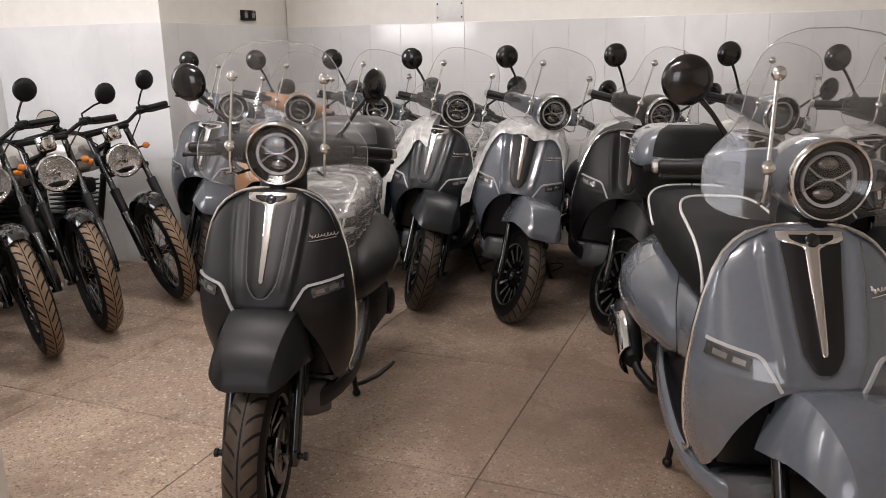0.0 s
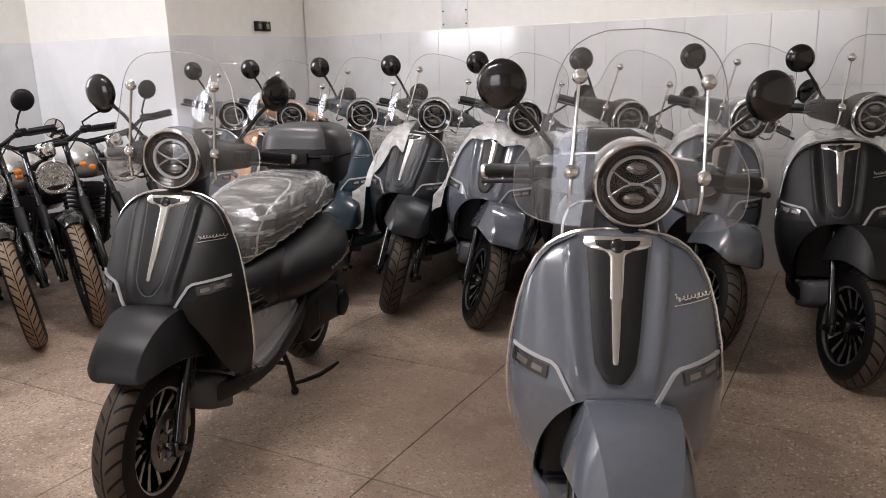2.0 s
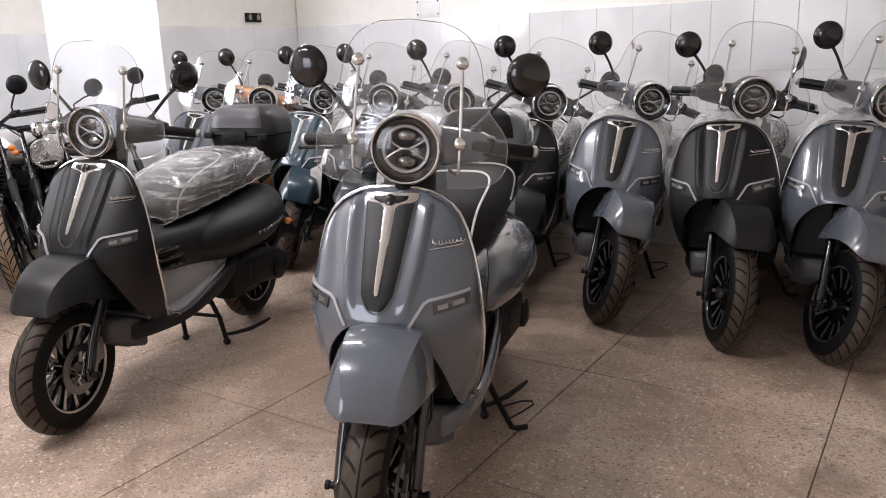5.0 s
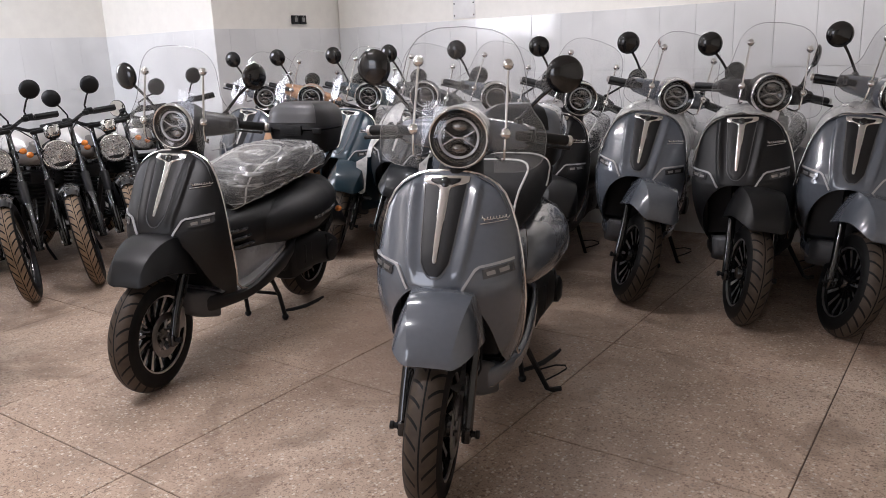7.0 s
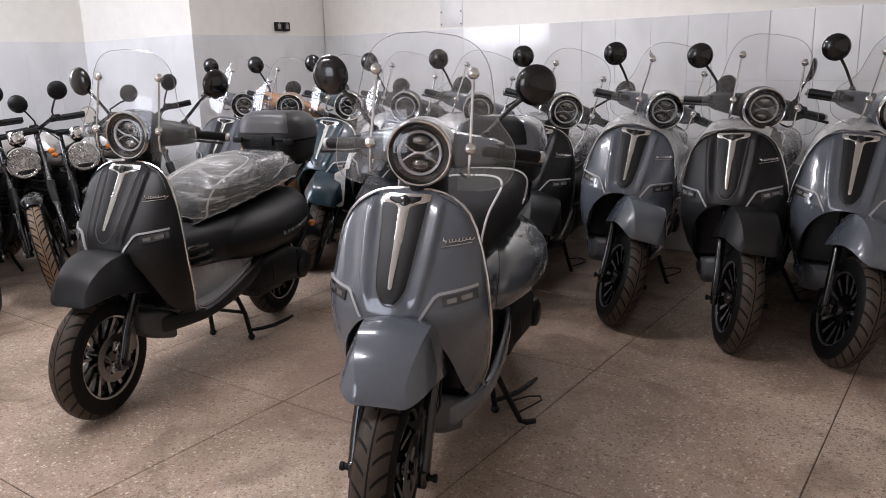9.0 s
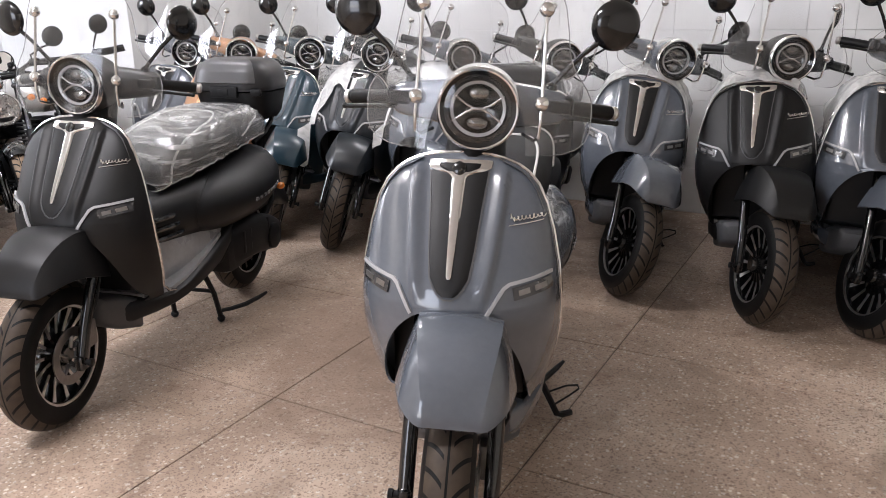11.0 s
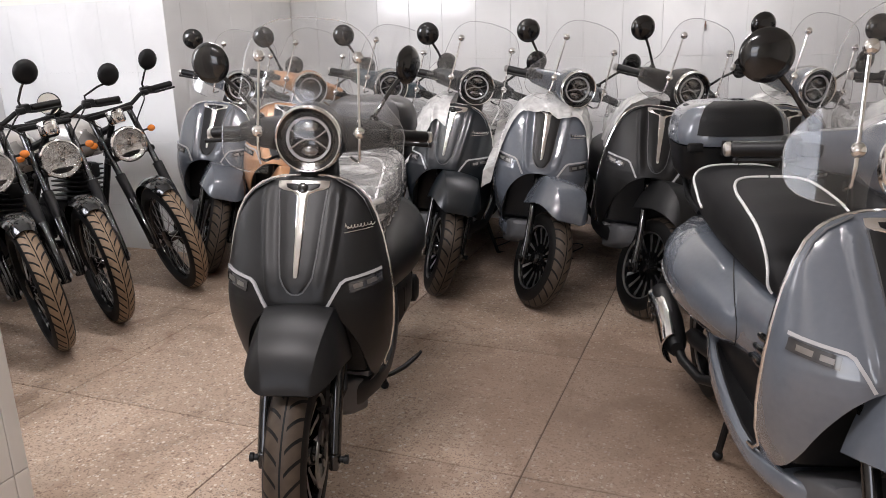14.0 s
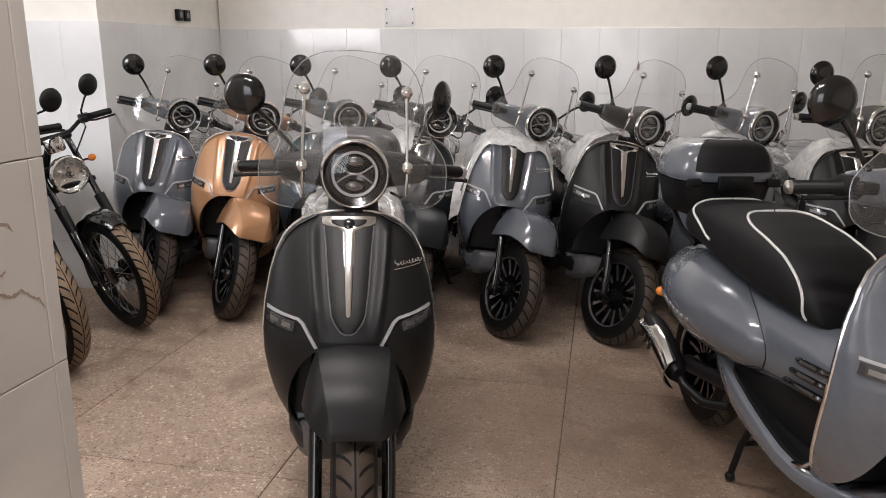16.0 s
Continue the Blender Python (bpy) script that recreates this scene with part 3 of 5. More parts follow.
RIDGE = [(0.60, 0.070), (0.66, 0.080), (0.75, 0.094), (0.85, 0.104), (0.94, 0.108)]


def smooth(a, b, x):
    t = min(1, max(0, (x - a) / (b - a)))
    return t * t * (3 - 2 * t)


def shield_at(theta, z):
    w = table(z, S_W)
    x = w * math.sin(theta)
    y = table(z, S_Y) + table(z, S_D) * (1 - math.cos(theta))
    rx = table(z, RIDGE)
    fade = smooth(0.62, 0.72, z) * (1 - smooth(0.90, 0.935, z))
    ax = abs(x)
    y -= fade * 0.012 * (1 - smooth(rx - 0.001, rx + 0.007, ax)) * smooth(rx - 0.036, rx - 0.004, ax)
    return Vector((x, y, z))


def shield_skin(x, z, off=0.0):
    """A point on the shield's skin, off metres proud of it."""
    w = table(z, S_W)
    th = math.asin(max(-0.999, min(0.999, x / max(w, 1e-4))))
    p = shield_at(th, z)
    if off:
        e = 0.004
        a = shield_at(min(1.55, th + 0.03), z) - shield_at(max(-1.55, th - 0.03), z)
        b = shield_at(th, min(0.944, z + e)) - shield_at(th, z - e)
        nrm = a.cross(b).normalized()
        if nrm.y > 0:
            nrm = -nrm
        p = p + off * nrm
    return p


def arch_from(z):
    """The angle from which the shield begins beside the wheel's arch."""
    if z >= 0.635:
        return 0.0
    t = (z - 0.335) / 0.30
    xa = (0.172 - 1.3 * max(0.0, 0.335 - z)) * max(0.0, 1 - max(0.0, t) ** 2.6) ** (1 / 2.3)
    return math.asin(min(0.985, xa / table(z, S_W)))


def shield_half(side):
    def z_of(v):
        # closer rows about the arch's top and the rounded top
        return float(np.interp(v, [0, 0.3, 0.5, 0.85, 1], [0.262, 0.60, 0.66, 0.90, 0.9463]))

    def f(u, v):
        z = z_of(v)
        a = arch_from(z)
        return shield_at(side * (a + (1.5706 - a) * u), z)

    return f


def make_shield():
    s = Shape()
    for side in (-1, 1):
        s.grid(shield_half(side), 64, 60)
    return s.thicken(0.006)


def make_edge_trim():
    zs = [0.36, 0.42, 0.5, 0.56, 0.62, 0.66, 0.70, 0.74, 0.78, 0.81, 0.84, 0.86, 0.88, 0.895, 0.905, 0.915, 0.922, 0.929, 0.934, 0.938, 0.942, 0.9445, 0.9463]
    a = [shield_at(-1.5706, z) for z in zs]
    b = [shield_at(1.5706, z) for z in reversed(zs[:-1])]
    tail = [(0.188, 0.385, 0.328), (0.186, 0.43, 0.316)]
    return Shape().tube([(-0.186, 0.43, 0.316), (-0.188, 0.385, 0.328)] + a + b + tail, 0.0055, 8)


def strip_on_shield(half_of, z0, z1, off, rows=30, cols=8, deep=-0.003, cx=0.0):
    s = Shape()

    def outer(u, v):
        z = z0 + (z1 - z0) * v
        return shield_skin(cx + half_of(z) * (2 * u - 1), z, off * (1 - 0.6 * abs(2 * u - 1) ** 6))

    def inner(u, v):
        z = z0 + (z1 - z0) * v
        return shield_skin(cx + half_of(z) * (2 * u - 1), z, deep)
    return s.slab(outer, inner, cols, rows)


def ribbon_on_shield(points, width, off, deep=-0.002, taper=False):
    """A flat strip that follows the shield's skin along (x, z) points."""
    pts = []
    for (x0, z0), (x1, z1) in zip(points, points[1:]):
        pts += [(x0 + (x1 - x0) * k / 8, z0 + (z1 - z0) * k / 8) for k in range(8)]
    pts.append(points[-1])

    def side(i, e):
        i = min(len(pts) - 1, i)
        a, b = pts[max(0, i - 1)], pts[min(len(pts) - 1, i + 1)]
        d = Vector((b[0] - a[0], b[1] - a[1])).normalized()
        k = width / 2 * e * (1 - 0.5 * i / len(pts) if taper else 1)
        return pts[i][0] - d.y * k, pts[i][1] + d.x * k
    n = len(pts) - 1
    return Shape().slab(lambda u, v: shield_skin(*side(round(u * n), 2 * v - 1), off), lambda u, v: shield_skin(*side(round(u * n), 2 * v - 1), deep), n, 2)


def make_inner_shield():
    def f(u, v):
        z = 0.31 + (0.935 - 0.31) * v
        p = shield_at(1.5706, z)
        x = p.x * 0.965 * math.sin((u - 0.5) * math.pi)
        return Vector((x, p.y - 0.002 + 0.035 * math.cos((u - 0.5) * math.pi), z))
    return Shape().slab(f, lambda u, v: f(u, v) + Vector((0, -0.02, 0)), 20, 24)


def section(w, zb, zt, y, n=20, power=0.75, x0=0.0, bottom=1.0):
    mid, h = (zb + zt) / 2, (zt - zb) / 2
    out = []
    for k in range(n):
        a = 2 * math.pi * k / n
        c, s = math.cos(a), math.sin(a)
        out.append(Vector((x0 + w * math.copysign(abs(c) ** power, c), y, mid + h * math.copysign(abs(s) ** power, s))))
    return out


SILL = [(0.17, 0.10, 0.265, 0.335), (0.23, 0.150, 0.258, 0.345), (0.32, 0.180, 0.258, 0.332), (0.42, 0.193, 0.256, 0.318), (0.5, 0.196, 0.258, 0.325), (0.6, 0.195, 0.266, 0.347), (0.7, 0.19, 0.277, 0.372), (0.8, 0.18, 0.292, 0.396), (0.92, 0.158, 0.33, 0.418), (0.98, 0.14, 0.36, 0.425)]


def make_lower_body():
    return Shape().loft([section(w, zb, zt, y, 28, 0.42) for y, w, zb, zt in SILL])


def make_footwell():
    rows = [(0.385, 0.07, 0.53), (0.40, 0.10, 0.535), (0.44, 0.118, 0.52), (0.55, 0.134, 0.50), (0.70, 0.148, 0.47), (0.84, 0.150, 0.45), (0.90, 0.13, 0.44)]
    return Shape().loft([section(w, 0.30, zt, y, 20, 0.45) for y, w, zt in rows])


def make_belly_nose():
    rows = [(0.135, 0.085, 0.30, 0.36), (0.15, 0.108, 0.275, 0.375), (0.21, 0.132, 0.242, 0.37), (0.27, 0.152, 0.225, 0.34), (0.285, 0.142, 0.235, 0.33)]
    return Shape().loft([section(w, zb, zt, y, 24, 0.3) for y, w, zb, zt in rows])


def make_floor_mat():
    def f(u, v):
        y = 0.29 + 0.55 * v
        w = table(y, [(r[0], r[1]) for r in SILL]) - 0.018
        z = table(y, [(r[0], r[3]) for r in SILL]) + 0.005 + 0.05 * max(0.0, 0.36 - y)
        return Vector((w * (2 * u - 1), y, z + 0.002 * math.cos(math.pi * 10 * u)))
    return Shape().slab(f, lambda u, v: f(u, v) - Vector((0, 0, 0.02)), 40, 24)


P_ROWS = [(0.385, 0.62, 0.460, 0.105), (0.42, 0.645, 0.446, 0.130), (0.50, 0.655, 0.434, 0.146), (0.62, 0.658, 0.422, 0.157), (0.75, 0.662, 0.406, 0.168), (0.90, 0.674, 0.392, 0.180), (1.05, 0.688, 0.386, 0.186),
          (1.18, 0.70, 0.395, 0.182), (1.30, 0.69, 0.42, 0.168), (1.40, 0.67, 0.455, 0.145), (1.46, 0.64, 0.49, 0.112), (1.505, 0.60, 0.52, 0.07), (1.52, 0.575, 0.54, 0.03)]


def panel_at(y, a):
    zt, zb, w = (table(y, [(r[0], r[k]) for r in P_ROWS]) for k in (1, 2, 3))
    mid, h = (zt + zb) / 2, (zt - zb) / 2
    c, s = math.cos(a), math.sin(a)
    x, z = w * max(0, c) ** 0.62, mid + h * math.copysign(abs(s) ** 0.85, s)
    e = math.hypot((y - 1.06) / 0.40, (z - 0.542 - 0.05 * (y - 1.06)) / 0.140)
    x += (0.012 * (1 - smooth(0.90, 1.03, e)) + 0.056 * max(0.0, 1 - e * e)) * min(1, c * 1.5) * (1 - smooth(1.34, 1.46, y))
    return Vector((x, y, z))


def make_crease_line(sg):
    """A thin black line that darkens the crease round the front of the rounded cover."""
    pts = []
    for k in range(41):
        q = radians(112 + 136 * k / 40)
        y = 1.06 + 0.40 * math.cos(q)
        z = 0.542 + 0.05 * (y - 1.06) + 0.140 * math.sin(q)
        zt, zb = (table(y, [(r[0], r[j]) for r in P_ROWS]) for j in (1, 2))
        s = (z - (zt + zb) / 2) / ((zt - zb) / 2)
        if abs(s) < 0.97:
            e = panel_at(y, math.asin(math.copysign(abs(s) ** (1 / 0.85), s)))
            pts.append((sg * (e.x + 0.0005), e.y, e.z))
    return Shape().tube(pts, 0.002, 6)


def make_side_panel():
    def f(u, v, k=1.0):
        y = float(np.interp(u, [0, 0.1, 0.8, 1], [0.385, 0.44, 1.38, 1.52]))
        q = panel_at(y, (v - 0.5) * math.pi)
        return Vector((q.x * k, y, 0.548 + (q.z - 0.548) * k))
    return Shape().slab(f, lambda u, v: f(u, v, 0.93), 100, 48)


T_ROWS = [(0.52, 0.668, 0.648, 0.090), (0.53, 0.708, 0.645, 0.108), (0.555, 0.748, 0.644, 0.124), (0.605, 0.793, 0.646, 0.140), (0.68, 0.832, 0.650, 0.153), (0.80, 0.858, 0.659, 0.164), (0.95, 0.876, 0.673, 0.168), (1.10, 0.879, 0.690, 0.162),
          (1.20, 0.874, 0.708, 0.156), (1.28, 0.862, 0.712, 0.146), (1.34, 0.84, 0.715, 0.128), (1.37, 0.80, 0.718, 0.105), (1.38, 0.76, 0.72, 0.085)]


def seat_at(y, a, grow=0.0):
    zt, zb, w = (table(y, [(r[0], r[k]) for r in T_ROWS]) for k in (1, 2, 3))
    c, s = math.cos(a), math.sin(a)
    mid, h = (zt + zb) / 2, (zt - zb) / 2 + grow
    return Vector(((w + grow) * math.copysign(abs(c) ** 0.55, c), y, mid + h * math.copysign(abs(s) ** 0.7, s)))


def make_seat():
    ys = list(np.interp(np.linspace(0, 1, 34), [0, 0.08, 0.2, 0.85, 0.95, 1], [0.52, 0.535, 0.61, 1.24, 1.35, 1.38]))
    return Shape().loft([[seat_at(y, 2 * math.pi * k / 32) for k in range(32)] for y in ys])


def make_seat_piping():
    s = Shape()
    loop = [(0.565, -0.6), (0.567, -0.2), (0.575, 0.2), (0.605, 0.5), (0.67, 0.70), (0.77, 0.82), (0.86, 0.90), (0.92, 1.02), (0.96, 1.18), (0.98, 1.36), (0.985, 1.57)]
    rear = [(1.07, -0.08), (1.16, 0.05), (1.24, 0.31), (1.265, 0.7), (1.265, 1.1), (1.265, 1.57)]
    for sg in (-1, 1):
        for path in (loop, rear):
            n = 4 * (len(path) - 1)
            pts = [(curve(k / n, [q[0] for q in path]), curve(k / n, [q[1] for q in path])) for k in range(n + 1)]
            s.tube([seat_at(y, a if sg > 0 else math.pi - a, 0.002) for y, a in pts], 0.0042, 6)
    return s


def curve(v, ys):
    """A smooth curve through evenly spaced values."""
    k = v * (len(ys) - 1)
    i = min(len(ys) - 2, int(k))
    t = k - i
    q = [ys[max(0, i - 1)], ys[i], ys[i + 1], ys[min(len(ys) - 1, i + 2)]]
    return 0.5 * (2 * q[1] + (q[2] - q[0]) * t + (2 * q[0] - 5 * q[1] + 4 * q[2] - q[3]) * t * t + (3 * q[1] - q[0] - 3 * q[2] + q[3]) * t ** 3)


def make_fender():
    ys = [-0.138, -0.134, -0.120, -0.092, -0.046, 0.01, 0.08, 0.15]
    zs = [0.480, 0.506, 0.542, 0.582, 0.615, 0.634, 0.636, 0.610]
    hw = [0.056, 0.072, 0.090, 0.109, 0.122, 0.129, 0.130, 0.126]
    xc = [0.055, 0.058, 0.064, 0.072, 0.081, 0.088, 0.091, 0.091]
    low = [0.478, 0.481, 0.489, 0.501, 0.507, 0.502, 0.482, 0.460]

    def f(u, v, inset=0.0):
        y, z, h, c, b = (curve(v, q) for q in (ys, zs, hw, xc, low))
        s = 2 * u - 1
        a = abs(s)
        top = 0.010 * min(1.0, (z - b) / 0.06)
        if a <= 0.5:
            x, drop = a / 0.5 * c, top * (a / 0.5) ** 2
        else:
            t = (a - 0.5) / 0.5
            x, drop = c + (h - c) * (1.35 * t - 0.35 * t * t), top + max(0.0, z - b - top) * (0.86 * t + 0.14 * t * t)
        return Vector((math.copysign(max(0.0, x - inset), s), y + inset, z - drop - inset))
    s = Shape().slab(f, lambda u, v: f(u, v, 0.005), 32, 42)
    s.angle = 19
    return s


WHEEL_R = 0.24


def make_tyre(R, half, rim, n=56):
    p = []
    for k in range(17):
        a = math.pi * k / 16
        p.append((rim + (R - rim) * math.sin(a) ** 0.72, half * math.cos(a) * (1.0 if 0.15 < a < 2.99 else 0.92)))
    p += [(rim - 0.004, -half * 0.7), (rim - 0.004, half * 0.7)]
    return Shape().ring(p, axis=(1, 0, 0), n=n)


def make_rim():
    s = Shape()
    s.ring([(0.162, 0.045), (0.162, -0.045), (0.150, -0.04), (0.144, 0.0), (0.150, 0.04)], axis=(1, 0, 0), n=40)
    s.lathe([(0.0, -0.05), (0.026, -0.05), (0.034, -0.035), (0.036, 0.035), (0.026, 0.05), (0, 0.05)], axis=(1, 0, 0), n=20)
    return s


def make_rim_lip():
    s = Shape()
    for sg in (-1, 1):
        s.ring([(0.163, sg * 0.043), (0.163, sg * 0.050), (0.1525, sg * 0.0475), (0.1525, sg * 0.042)], axis=(1, 0, 0), n=40)
    return s


def make_spoke():
    return Shape().loft([[Vector((x0 * wx, y0 * wy, r)) for x0, y0 in ((1, 1), (-1, 1), (-1, -1), (1, -1))] for r, wx, wy in ((0.03, 0.02, 0.006), (0.08, 0.016, 0.0055), (0.148, 0.027, 0.0085))])


def make_spoke_face(sg):
    return Shape().loft([[Vector((sg * (x0 + rx), y0 * wy, r)) for x0, y0 in ((0.029, 1), (0.0255, 1), (0.0255, -1), (0.029, -1))] for r, wy, rx in ((0.072, 0.0042, -0.0105), (0.11, 0.0055, -0.0065), (0.1475, 0.0082, 0.0))])


def spokes(wheel, faces):
    for k in range(14):
        q = Matrix.Rotation(2 * math.pi * k / 14, 4, "X")
        sp = part("spoke", make_spoke, M_GLOSS_BLACK, wheel, at=q)
        if faces:
            for sg in (-1, 1):
                part("spoke_face", lambda: make_spoke_face(sg), M_BRUSHED, sp, "machined silver face", key=f"spoke_face{sg}")


def make_disc():
    s = Shape().ring([(0.092, 0.060), (0.092, 0.064), (0.062, 0.064), (0.062, 0.060)], axis=(1, 0, 0), n=36)
    for k in range(5):
        q = Matrix.Rotation(2 * math.pi * k / 5, 4, "X")
        s.tube([q @ Vector((0.06, 0, 0.028)), q @ Vector((0.062, 0.01, 0.064))], 0.006, 6)
    return s


def make_nacelle():
    s = Shape()
    s.lathe([(0.082, -0.268), (0.091, -0.272), (0.096, -0.30), (0.095, -0.34), (0.086, -0.39), (0.066, -0.44), (0.03, -0.47), (0.0, -0.475)], at=(0, 0, 1.046), axis=(0, -1, 0), n=36, cap=False)
    rows = []
    for k in range(25):
        x = -0.205 + 0.41 * k / 24
        q = abs(x) / 0.205
        ry, rz = 0.062 - 0.02 * q, 0.058 - 0.022 * q ** 1.5
        if q > 0.97:
            ry, rz = ry * 0.8, rz * 0.8
        rows.append([Vector((x, 0.375 + 0.03 * q + ry * math.copysign(abs(math.cos(a)) ** 0.8, math.cos(a)), 1.045 + rz * math.copysign(abs(math.sin(a)) ** 0.8, math.sin(a)))) for a in [2 * math.pi * j / 20 for j in range(20)]])
    return s.loft(rows)


def headlamp_profile():
    return Shape().ring([(0.083, -0.262), (0.0845, -0.254), (0.088, -0.252), (0.092, -0.257), (0.0935, -0.268), (0.087, -0.275), (0.083, -0.272)], at=(0, 0, 1.046), axis=(0, -1, 0), n=44)


def make_reflector():
    return Shape().lathe([(0.074, -0.266), (0.071, -0.272), (0.060, -0.278), (0.04, -0.292), (0.0, -0.30)], at=(0, 0, 1.046), axis=(0, -1, 0), n=40, cap=False)


def make_lamp_bars():
    s = Shape()
    for sx in (-1, 1):
        for sz in (-1, 1):
            s.tube([(sx * 0.012, 0.270, 1.046 + sz * 0.002), (sx * 0.026, 0.269, 1.046 + sz * 0.008), (sx * 0.056, 0.268, 1.046 + sz * 0.030)], [0.0026, 0.0026, 0.002], 6)
    s.box((0, 0.270, 1.046), (0.034, 0.006, 0.007), 0.002)
    return s


def make_lamp_projectors():
    s = Shape()
    for sz in (-1, 1):
        s.ball((0, 0.283, 1.046 + sz * 0.033), (0.027, 0.013, 0.017))
    return s


SCR_W = [(0.952, 0.165), (0.956, 0.20), (0.965, 0.228), (0.98, 0.246), (1.0, 0.255), (1.05, 0.257), (1.075, 0.252), (1.10, 0.238), (1.12, 0.222), (1.14, 0.207), (1.17, 0.195), (1.22, 0.187), (1.27, 0.177), (1.305, 0.162), (1.33, 0.142), (1.348, 0.115), (1.36, 0.08), (1.365, 0.045), (1.3665, 0.0)]


def screen_at(x, z):
    return Vector((x, 0.252 + 0.165 * (z - 1.066) + 1.25 * x * x, z))


def make_screen():
    s = Shape()
    for sg in (-1, 1):
        def f(u, v, sg=sg):
            z = float(np.interp(v, [0, 0.12, 0.5, 0.75, 1], [0.952, 0.98, 1.12, 1.27, 1.3665]))
            xi = 0.112 * max(0.0, 1 - (max(0, z - 0.952) / 0.185) ** 2) ** 0.5 if z < 1.137 else 0.0
            w = table(z, SCR_W)
            return screen_at(sg * (xi + (w - xi) * u), z)
        s.grid(f, 14, 44)
    return s.thicken(0.003)


def make_screen_edge():
    zs = [float(np.interp(v, [0, 0.12, 0.5, 0.75, 1], [0.952, 0.98, 1.12, 1.27, 1.3665])) for v in np.linspace(0, 1, 60)]
    right = [screen_at(table(z, SCR_W), z) + Vector((0, 0.0015, 0)) for z in zs]
    left = [Vector((-q.x, q.y, q.z)) for q in reversed(right[:-1])]
    return Shape().tube(right + left, 0.0013, 5)


def make_rod():
    return Shape().tube([(0.105, 0.345, 0.985), (0.130, 0.305, 0.978), (0.138, 0.272, 0.99), (0.139, 0.266, 1.03), (0.139, 0.270, 1.068), (0.134, 0.301, 1.264)], 0.0042, 8)


def make_knob():
    return Shape().lathe([(0, -0.014), (0.010, -0.013), (0.0155, -0.006), (0.0165, 0.002), (0.0135, 0.009), (0.007, 0.013), (0, 0.014)], axis=(0, -1, 0), n=18)


def make_mirror_head():
    return Shape().lathe([(0.0, 0.017), (0.022, 0.0155), (0.042, 0.010), (0.054, 0.001), (0.057, -0.006), (0.055, -0.011), (0.0, -0.0108)], axis=(0, -1, 0), n=32)


def make_mirror_glass():
    return Shape().lathe([(0.0, -0.0112), (0.052, -0.0112), (0.052, -0.0132), (0.0, -0.0132)], axis=(0, -1, 0), n=32)


def make_fork_leg():
    return Shape().tube([(0, 0.235, 0.72), (0, 0.17, 0.60), (0, 0.10, 0.47)], 0.0145, 10).tube([(0, 0.105, 0.48), (0, 0.03, 0.32), (0, -0.005, 0.215)], 0.0185, 12).box((0, -0.002, 0.222), (0.028, 0.04, 0.05), 0.008)


def make_centre_stand():
    s = Shape()
    for sg in (-1, 1):
        s.tube([(sg * 0.085, 0.80, 0.24), (sg * 0.10, 0.84, 0.14), (sg * 0.108, 0.865, 0.03)], 0.011, 8)
        s.ball((sg * 0.109, 0.867, 0.017), 0.017, 10, 8)
    s.tube([(-0.087, 0.805, 0.225), (0.087, 0.805, 0.225)], 0.01, 8)
    s.tube([(-0.098, 0.835, 0.15), (0.098, 0.835, 0.15)], 0.009, 8)
    s.tube([(0.106, 0.86, 0.052), (0.135, 0.91, 0.046), (0.175, 0.97, 0.048), (0.212, 1.03, 0.062), (0.232, 1.06, 0.074)], [0.008, 0.0095, 0.0105, 0.0095, 0.006], 8)
    return s


def make_side_stand():
    s = Shape().tube([(0.13, 0.72, 0.26), (0.17, 0.74, 0.16), (0.225, 0.77, 0.03), (0.24, 0.80, 0.012), (0.27, 0.82, 0.012)], [0.012, 0.011, 0.010, 0.011, 0.010], 8)
    return s.tube([(0.195, 0.755, 0.11), (0.25, 0.80, 0.115), (0.285, 0.83, 0.105), (0.29, 0.835, 0.09), (0.26, 0.81, 0.075), (0.213, 0.765, 0.06)], 0.0035, 6)


def make_engine():
    s = Shape()
    s.box((0.09, 1.02, 0.30), (0.14, 0.26, 0.20), 0.04)
    s.loft([section(w, zb, zt, y, 16, 0.6, x0) for y, w, zb, zt, x0 in ((0.86, 0.05, 0.26, 0.36, 0.06), (0.95, 0.055, 0.23, 0.40, 0.12), (1.15, 0.05, 0.22, 0.41, 0.135), (1.32, 0.045, 0.19, 0.36, 0.13), (1.42, 0.03, 0.21, 0.31, 0.125))])
    for k in range(5):
        s.box((0.165, 1.0 + 0.06 * k, 0.32), (0.03, 0.02, 0.10), 0.006)
    s.tube([(0.07, 1.30, 0.25), (0.10, 1.45, 0.40), (0.10, 1.46, 0.52)], 0.018, 8)
    s.lathe([(0.06, 0), (0.058, 0.02), (0.04, 0.03), (0, 0.03)], at=(0.17, 1.28, 0.27), axis=(1, 0, 0), n=20)
    s.tube([(-0.07, 1.0, 0.28), (-0.10, 1.2, 0.26), (-0.09, 1.295, 0.24)], 0.03, 10)
    s.box((0.0, 0.90, 0.30), (0.2, 0.16, 0.10), 0.03)
    return s


def make_muffler():
    return Shape().tube([(-0.09, 0.95, 0.22), (-0.13, 1.05, 0.19), (-0.165, 1.14, 0.215), (-0.175, 1.20, 0.25)], 0.017, 10).loft(
        [section(w, zc - h, zc + h, y, 18, 0.85, -0.18) for y, w, h, zc in ((1.16, 0.022, 0.026, 0.245), (1.19, 0.038, 0.042, 0.258), (1.28, 0.046, 0.054, 0.290), (1.40, 0.044, 0.052, 0.328), (1.455, 0.034, 0.040, 0.345), (1.475, 0.018, 0.02, 0.352))])


